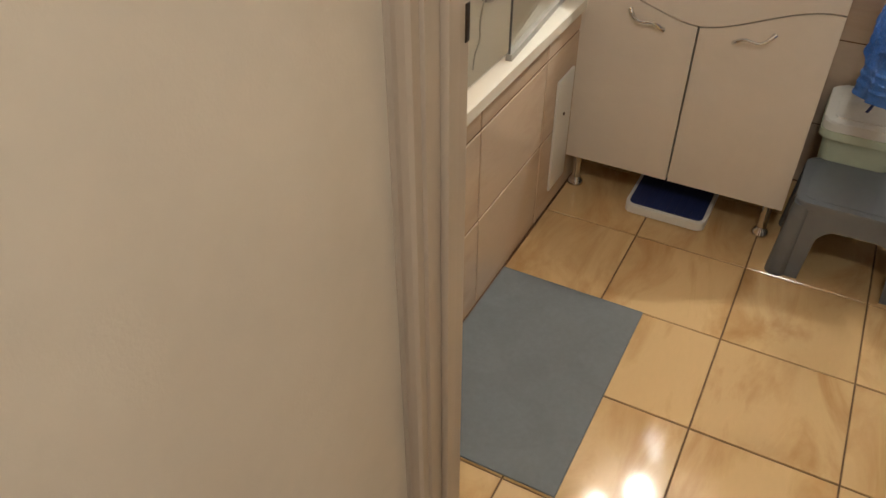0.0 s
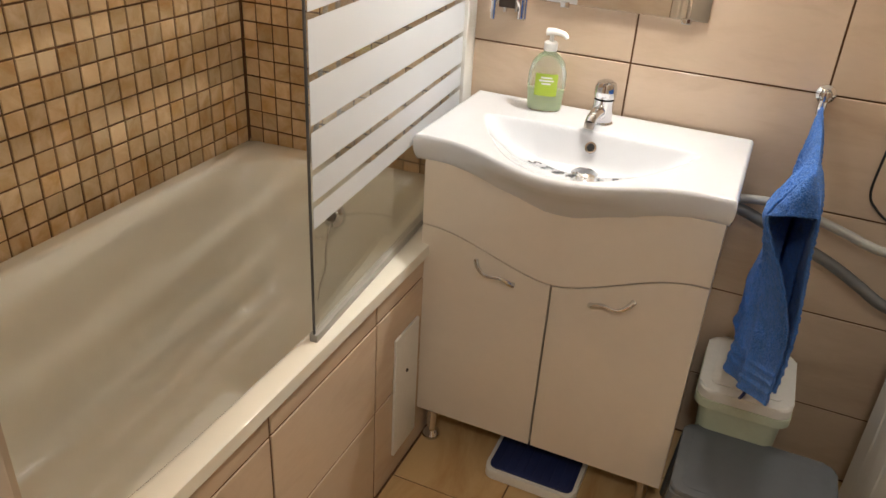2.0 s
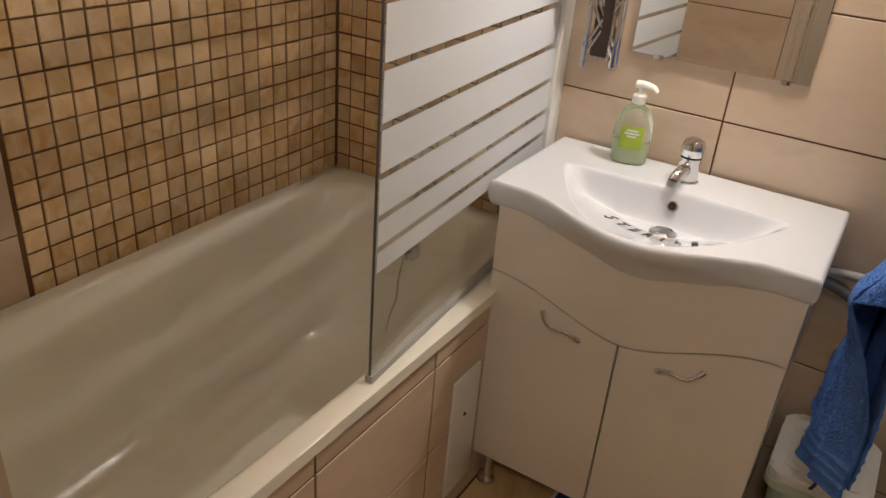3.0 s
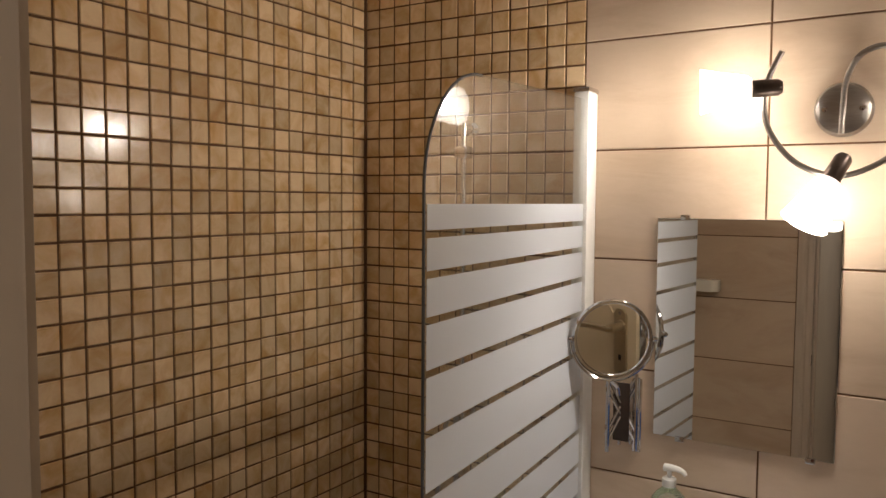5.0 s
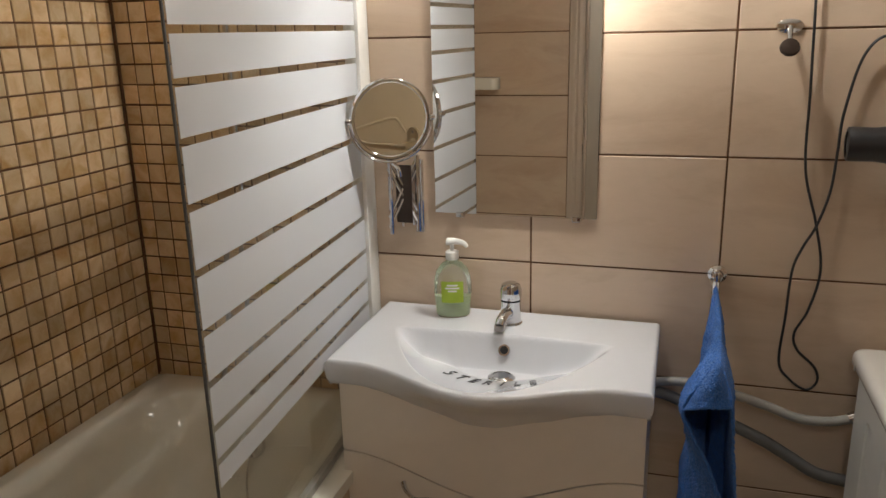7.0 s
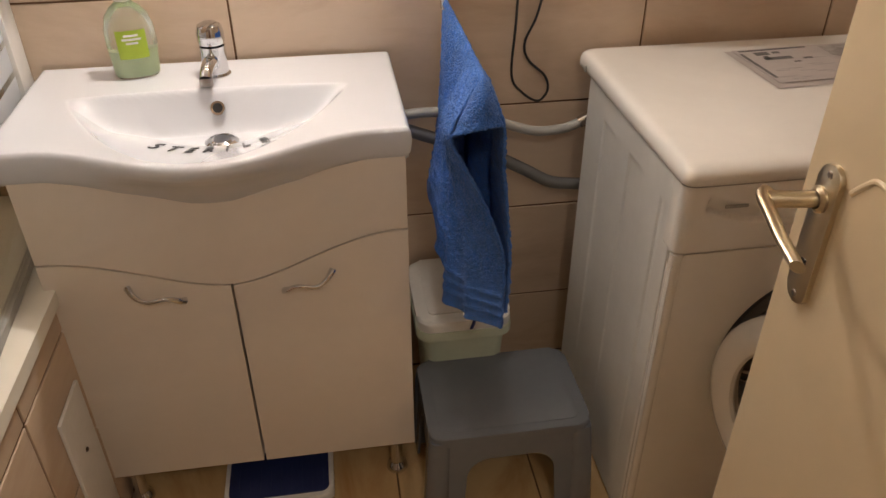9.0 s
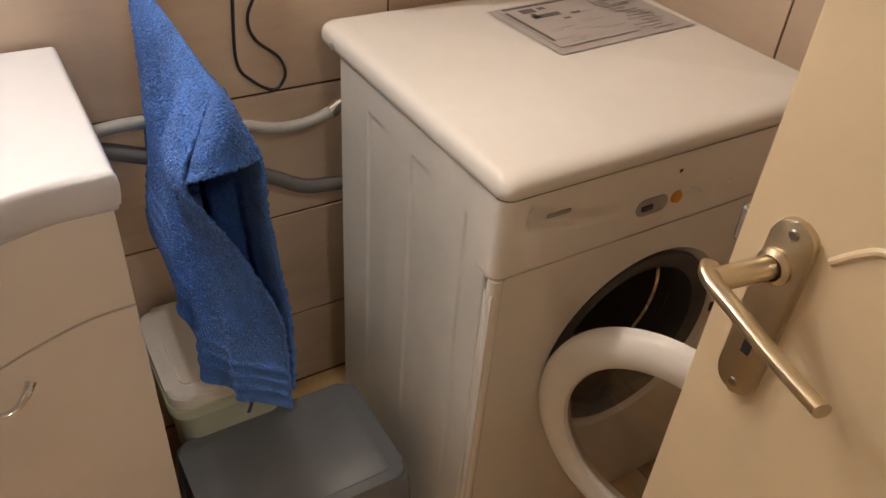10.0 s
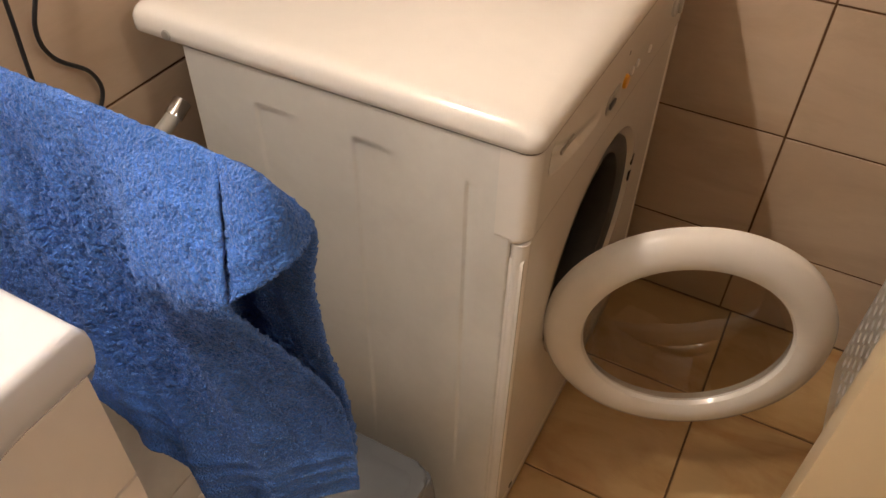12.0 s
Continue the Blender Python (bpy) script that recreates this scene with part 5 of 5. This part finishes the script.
def printed_sheets():
    ob = thing("printed_paper", (2.22, -0.18, 0.851), "printed newspaper sheets lying on the washing machine", "paper")
    m = pose(2.232, -0.193, 0.8512, 0, 0, 3)
    b = bmesh.new()
    n = 16
    g = [[b.verts.new((-0.155 + 0.31 * i / n, -0.105 + 0.20 * j / n, 0.0006 + 0.0012 * (noise.noise(Vector((i * 0.3, j * 0.3, 1))) + 1))) for i in range(n + 1)] for j in range(n + 1)]
    for j in range(n):
        for i in range(n):
            b.faces.new((g[j][i], g[j][i + 1], g[j + 1][i + 1], g[j + 1][i]))
    part("sheet", moved(b, m), M_PAPER, ob, angle=180)
    b = box(-0.140, 0.035, -0.085, 0.092, 0.0034, 0.0038)
    part("upper_sheet", moved(b, m), M_PAPER, ob, smooth=False)
    rng = random.Random(4)
    bars = [(-0.13, 0.02, 0.080, 0.087), (-0.105, -0.075, 0.055, 0.072), (-0.066, -0.05, 0.060, 0.070), (-0.10, -0.04, 0.028, 0.042), (-0.095, -0.085, 0.03, 0.05), (-0.02, 0.0, 0.022, 0.030), (-0.05, -0.035, 0.008, 0.014), (-0.135, -0.128, -0.06, 0.07)]
    for a, c, d, e in bars:
        part("picture", moved(box(a, c, d, e, 0.0039, 0.0042), m), M_INK, ob, smooth=False)
    for k in range(16):
        x, y = rng.uniform(-0.13, 0.0), -0.075 + 0.0075 * k
        if y < 0.0 or x > -0.02:
            part("text_line", moved(box(x - 0.005, x + rng.uniform(0.02, 0.05), y, y + 0.003, 0.0039, 0.0041), m), M_INKL, ob, smooth=False)
    for k in range(14):
        x, y = rng.uniform(0.045, 0.08), -0.09 + 0.0125 * k
        part("text_line", moved(box(x, x + rng.uniform(0.03, 0.07), y, y + 0.004, 0.0034, 0.0037), m), M_INKL, ob, smooth=False)
    part("picture", moved(box(0.05, 0.145, 0.03, 0.085, 0.0034, 0.0037), m), M_INKL, ob, smooth=False)
    return adopt(ob)


washing_machine()
printed_sheets()


# ---- laundry basket ----
def perforated(origin, u, v, n, w, h, cols, rows, r, thick=0.004):
    """A sheet with a grid of round holes, spanned by u and v."""
    b = bmesh.new()
    cw, ch = w / cols, h / rows
    o, u, v, n = Vector(origin), Vector(u), Vector(v), Vector(n)
    for i in range(cols):
        for j in range(rows):
            cxx, cyy = (i + 0.5) * cw, (j + 0.5) * ch
            hole, rim = [], []
            for k in range(12):
                a = 2 * math.pi * (k + 0.5) / 12
                c, s = math.cos(a), math.sin(a)
                t = min(cw / 2 / max(1e-6, abs(c)), ch / 2 / max(1e-6, abs(s)))
                hole.append((cxx + r * c, cyy + r * s))
                rim.append((cxx + t * c, cyy + t * s))
            f = [b.verts.new(o + u * x + v * y) for x, y in hole]
            g = [b.verts.new(o + u * x + v * y) for x, y in rim]
            q = [b.verts.new(o + u * x + v * y - n * thick) for x, y in hole]
            for k in range(12):
                l = (k + 1) % 12
                b.faces.new((g[k], g[l], f[l], f[k]))
                b.faces.new((f[k], f[l], q[l], q[k]))
            # corners of the cell
            for k in range(4):
                a = radians(45 + 90 * k)
                corner = b.verts.new(o + u * (cxx + cw / 2 * (1 if math.cos(a) > 0 else -1)) + v * (cyy + ch / 2 * (1 if math.sin(a) > 0 else -1)))
                i0 = (1 + 3 * k) % 12
                b.faces.new((g[i0 - 1], corner, g[i0]))
    return b


def laundry_basket():
    ob = thing("laundry_basket", (2.36, -1.27, 0), "white plastic laundry basket with rows of round holes", "basket")
    x0, x1, y0, y1, h = 2.205, 2.505, -1.50, -1.045, 0.56
    c = 0.022
    part("perforated_side", perforated((x0, y1 - c, 0.05), (0, -1, 0), (0, 0, 1), (-1, 0, 0), y1 - y0 - 2 * c, h - 0.10, 11, 12, 0.0125), M_WHITE, ob)
    part("perforated_end", perforated((x1 - c, y1, 0.05), (-1, 0, 0), (0, 0, 1), (0, 1, 0), x1 - x0 - 2 * c, h - 0.10, 7, 12, 0.0125), M_WHITE, ob)
    part("back_side", box(x1 - 0.004, x1, y0 + c, y1 - c, 0.05, h - 0.05), M_WHITE, ob, smooth=False)
    part("back_end", box(x0 + c, x1 - c, y0, y0 + 0.004, 0.05, h - 0.05), M_WHITE, ob, smooth=False)
    for x, y, a in ((x0 + c, y1 - c, 90), (x0 + c, y0 + c, 180), (x1 - c, y0 + c, 270), (x1 - c, y1 - c, 0)):
        b = bmesh.new()
        cols = [[b.verts.new((x + c * math.cos(radians(a + 10 * k)), y + c * math.sin(radians(a + 10 * k)), z)) for z in (0.05, h - 0.05)] for k in range(10)]
        for p, q in zip(cols, cols[1:]):
            b.faces.new((p[0], q[0], q[1], p[1]))
        part("corner", b, M_WHITE, ob)
    part("base", prism(rounded(x0, x1, y0, y1, c), flat_xy(0.0), 0.0505), M_WHITE, ob)
    part("top_rim", prism(rounded(x0 - 0.008, x1 + 0.008, y0 - 0.008, y1 + 0.008, c + 0.008), flat_xy(h - 0.05), 0.05, 0.01), M_WHITE, ob)
    part("laundry", prism(rounded(x0 + 0.03, x1 - 0.03, y0 + 0.03, y1 - 0.03, c), flat_xy(0.052), 0.36, 0.03, seg=3), M_LAWN, ob, "green cloth inside")
    return adopt(ob)


laundry_basket()


# ---- door ----
def door_leaf():
    ob = thing("door_1", (DX1, YF, 0), "open cream painted door with a champagne metal lever handle", "door", kind="structure")
    xf = 1.732
    leaf = part("leaf", box(xf, xf + 0.040, YF + 0.012, -0.917, 0.012, 2.015, 0.003), M_DOOR, ob)
    part("key_plate", prism(rounded(-0.976, -0.942, 0.904, 1.060, 0.016, 8), lambda u, v, w: (xf - w, u, v), 0.006, 0.0025), M_BRASS, ob, "champagne metal handle plate")
    hz = 1.022
    part("neck", tube([(xf - 0.004, -0.955, hz), (xf - 0.030, -0.951, hz), (xf - 0.056, -0.947, hz)], 0.0085, 18, 4), M_BRASS, ob)
    part("lever", tube([(xf - 0.050, -0.939, hz + 0.002), (xf - 0.059, -0.948, hz + 0.001), (xf - 0.067, -0.978, hz), (xf - 0.077, -1.015, hz - 0.001), (xf - 0.085, -1.054, hz - 0.002)], lambda t: 0.0100 - 0.0015 * t, 16, 8, flat=0.62), M_BRASS, ob, "champagne metal lever")
    part("neck_rosette", lathe([(0.0135, 0), (0.0135, 0.003), (0.0095, 0.006)], pose(xf - 0.006, -0.955, hz, 0, -90, 0), 24), M_BRASS, ob)
    for z in (0.914, 1.050):
        part("screw", lathe([(0, 0.001), (0.003, 0.001), (0.0042, 0)], pose(xf - 0.0061, -0.959, z, 0, -90, 0), 14), M_STEEL, ob)
    part("keyhole", box(xf - 0.0072, xf - 0.004, -0.9625, -0.9555, 0.944, 0.956), M_BLACK, ob, smooth=False)
    bead = [(-0.985, 1.044), (-0.999, 1.060), (-1.013, 1.070), (-1.036, 1.067), (-1.060, 1.058), (-1.091, 1.047), (-1.20, 1.005), (-1.33, 0.962), (-1.47, 0.945)]
    part("panel_bead", tube([(xf + 0.0014, y, z) for y, z in bead], 0.0036, 10, 6), M_DOOR, ob)
    part("lock_plate", box(xf + 0.010, xf + 0.030, -0.9175, -0.915, 0.93, 1.09, 0.001), M_CHROME, ob)
    part("latch", box(xf + 0.014, xf + 0.026, -0.917, -0.904, 1.005, 1.035, 0.003), M_CHROME, ob)
    for z in (0.25, 1.75):
        part("hinge", tube([(DX1 + 0.004, YF + 0.008, z - 0.045), (DX1 + 0.004, YF + 0.008, z + 0.045)], 0.008, 12, 0), M_BRASS, ob)
    return adopt(ob)


door_leaf()

# ---- tiles of the setting, last ----
ROWS = joints(0, ZC, 0.983, TH)
LROWS = ROWS
lay(wall_back, "tile", M_TILE, plane_of((0, 0.003 + 0.003, 0), (1, 0, 0), (0, 0, 1)), joints(0.674, XR, 1.094, TW), ROWS)
lay(wall_right, "tile", M_TILE, plane_of((XR + 0.006, 0, 0), (0, -1, 0), (0, 0, 1)), joints(0, -YF, 0.789, 0.42), ROWS)
lay(wall_left, "tile", M_TILE, plane_of((-0.006, 0, 0), (0, 1, 0), (0, 0, 1)), joints(YF, -1.0, -1.0, 0.42), LROWS)
front = plane_of((0, YF - 0.006, 0), (-1, 0, 0), (0, 0, 1))
lay(wall_door, "tile", M_TILE, front, [-u for u in reversed([0, 0.135, 0.552, DX0 - 0.0625])], LROWS)
lay(wall_door, "tile", M_TILE, front, [-u for u in reversed([DX1 + 0.0625, 2.1, XR])], LROWS)
lay(wall_door, "tile", M_TILE, front, [-u for u in reversed([DX0 - 0.0625, 1.39, DX1 + 0.0625])], joints(DZ + 0.13, ZC, 0.953, TH))
lay(tub_panel, "tile", M_TILE, plane_of((PX - 0.006, 0, 0), (0, 1, 0), (0, 0, 1)), joints(YF, 0, -0.605, 0.38), [0, 0.268, 0.510, 0.577], gap=0.006)
fx, fy = joints(PX - 0.02, XR, 1.347, FT), joints(YF, 0, -0.815, FT)
lay(floor, "tile", M_FLOOR, plane_of((0, 0, -0.006), (1, 0, 0), (0, 1, 0)), fx, fy)


def mosaic(parent, m, nu, v0, v1, u_first, near):
    """Small square tiles. Those that near() picks are parts, the others one joined part."""
    g = 0.0045
    w = round(MP - g, 4)
    me = tile_mesh("mosaic_tile", w, w, 0.006, M_MOS, 0.0016)
    verts, faces = [], []
    for i in range(nu):
        for j in range(int((v1 - v0) / MP + 0.999)):
            u, v = u_first + i * MP + g / 2, v0 + j * MP + g / 2
            if v + w > v1:
                continue
            lift = random.gauss(0, 0.0003)
            wob = Matrix.Rotation(random.gauss(0, 0.004), 4, "X") @ Matrix.Rotation(random.gauss(0, 0.004), 4, "Y")
            p = m @ Matrix.Translation((u + random.gauss(0, 0.0004), v + random.gauss(0, 0.0004), lift)) @ wob
            if near(u, v):
                ob = new("mosaic_tile", me)
                ob.parent = parent
                ob.matrix_parent_inverse = parent.matrix_basis.inverted()
                ob.matrix_basis = p
            else:
                k = len(verts)
                verts += [p @ q.co for q in me.vertices]
                faces += [[k + q for q in f.vertices] for f in me.polygons]
    if verts:
        j = bpy.data.meshes.new("mosaic_field")
        j.from_pydata(verts, [], faces)
        j.materials.append(M_MOSI)
        o = new("mosaic_field", j)
        o.parent = parent
        o.matrix_parent_inverse = parent.matrix_basis.inverted()
        tagged(o, "field of small cream mosaic tiles", kind="stuff")


mosaic(wall_left, plane_of((-0.006, 0, 0), (0, 1, 0), (0, 0, 1)), 19, 0.5662, ZC, -0.992, lambda u, v: u < -0.18 and 0.95 < v < 1.9)
mosaic(wall_back, plane_of((0, 0.006, 0), (1, 0, 0), (0, 0, 1)), 13, 0.5662, ZC, -0.003, lambda u, v: v < 1.8)
part("corner_joint", box(-0.0005, 0.0065, -0.0065, 0.0005, 0.58, ZC - 0.001, 0.001), M_GROUT, wall_left, "dark sealed corner joint")
part("foot_joint", box(PX - 0.002, PX + 0.004, YF + 0.02, -0.02, -0.001, 0.006, 0.001), M_GROUT, tub_panel, "dark joint along the floor")
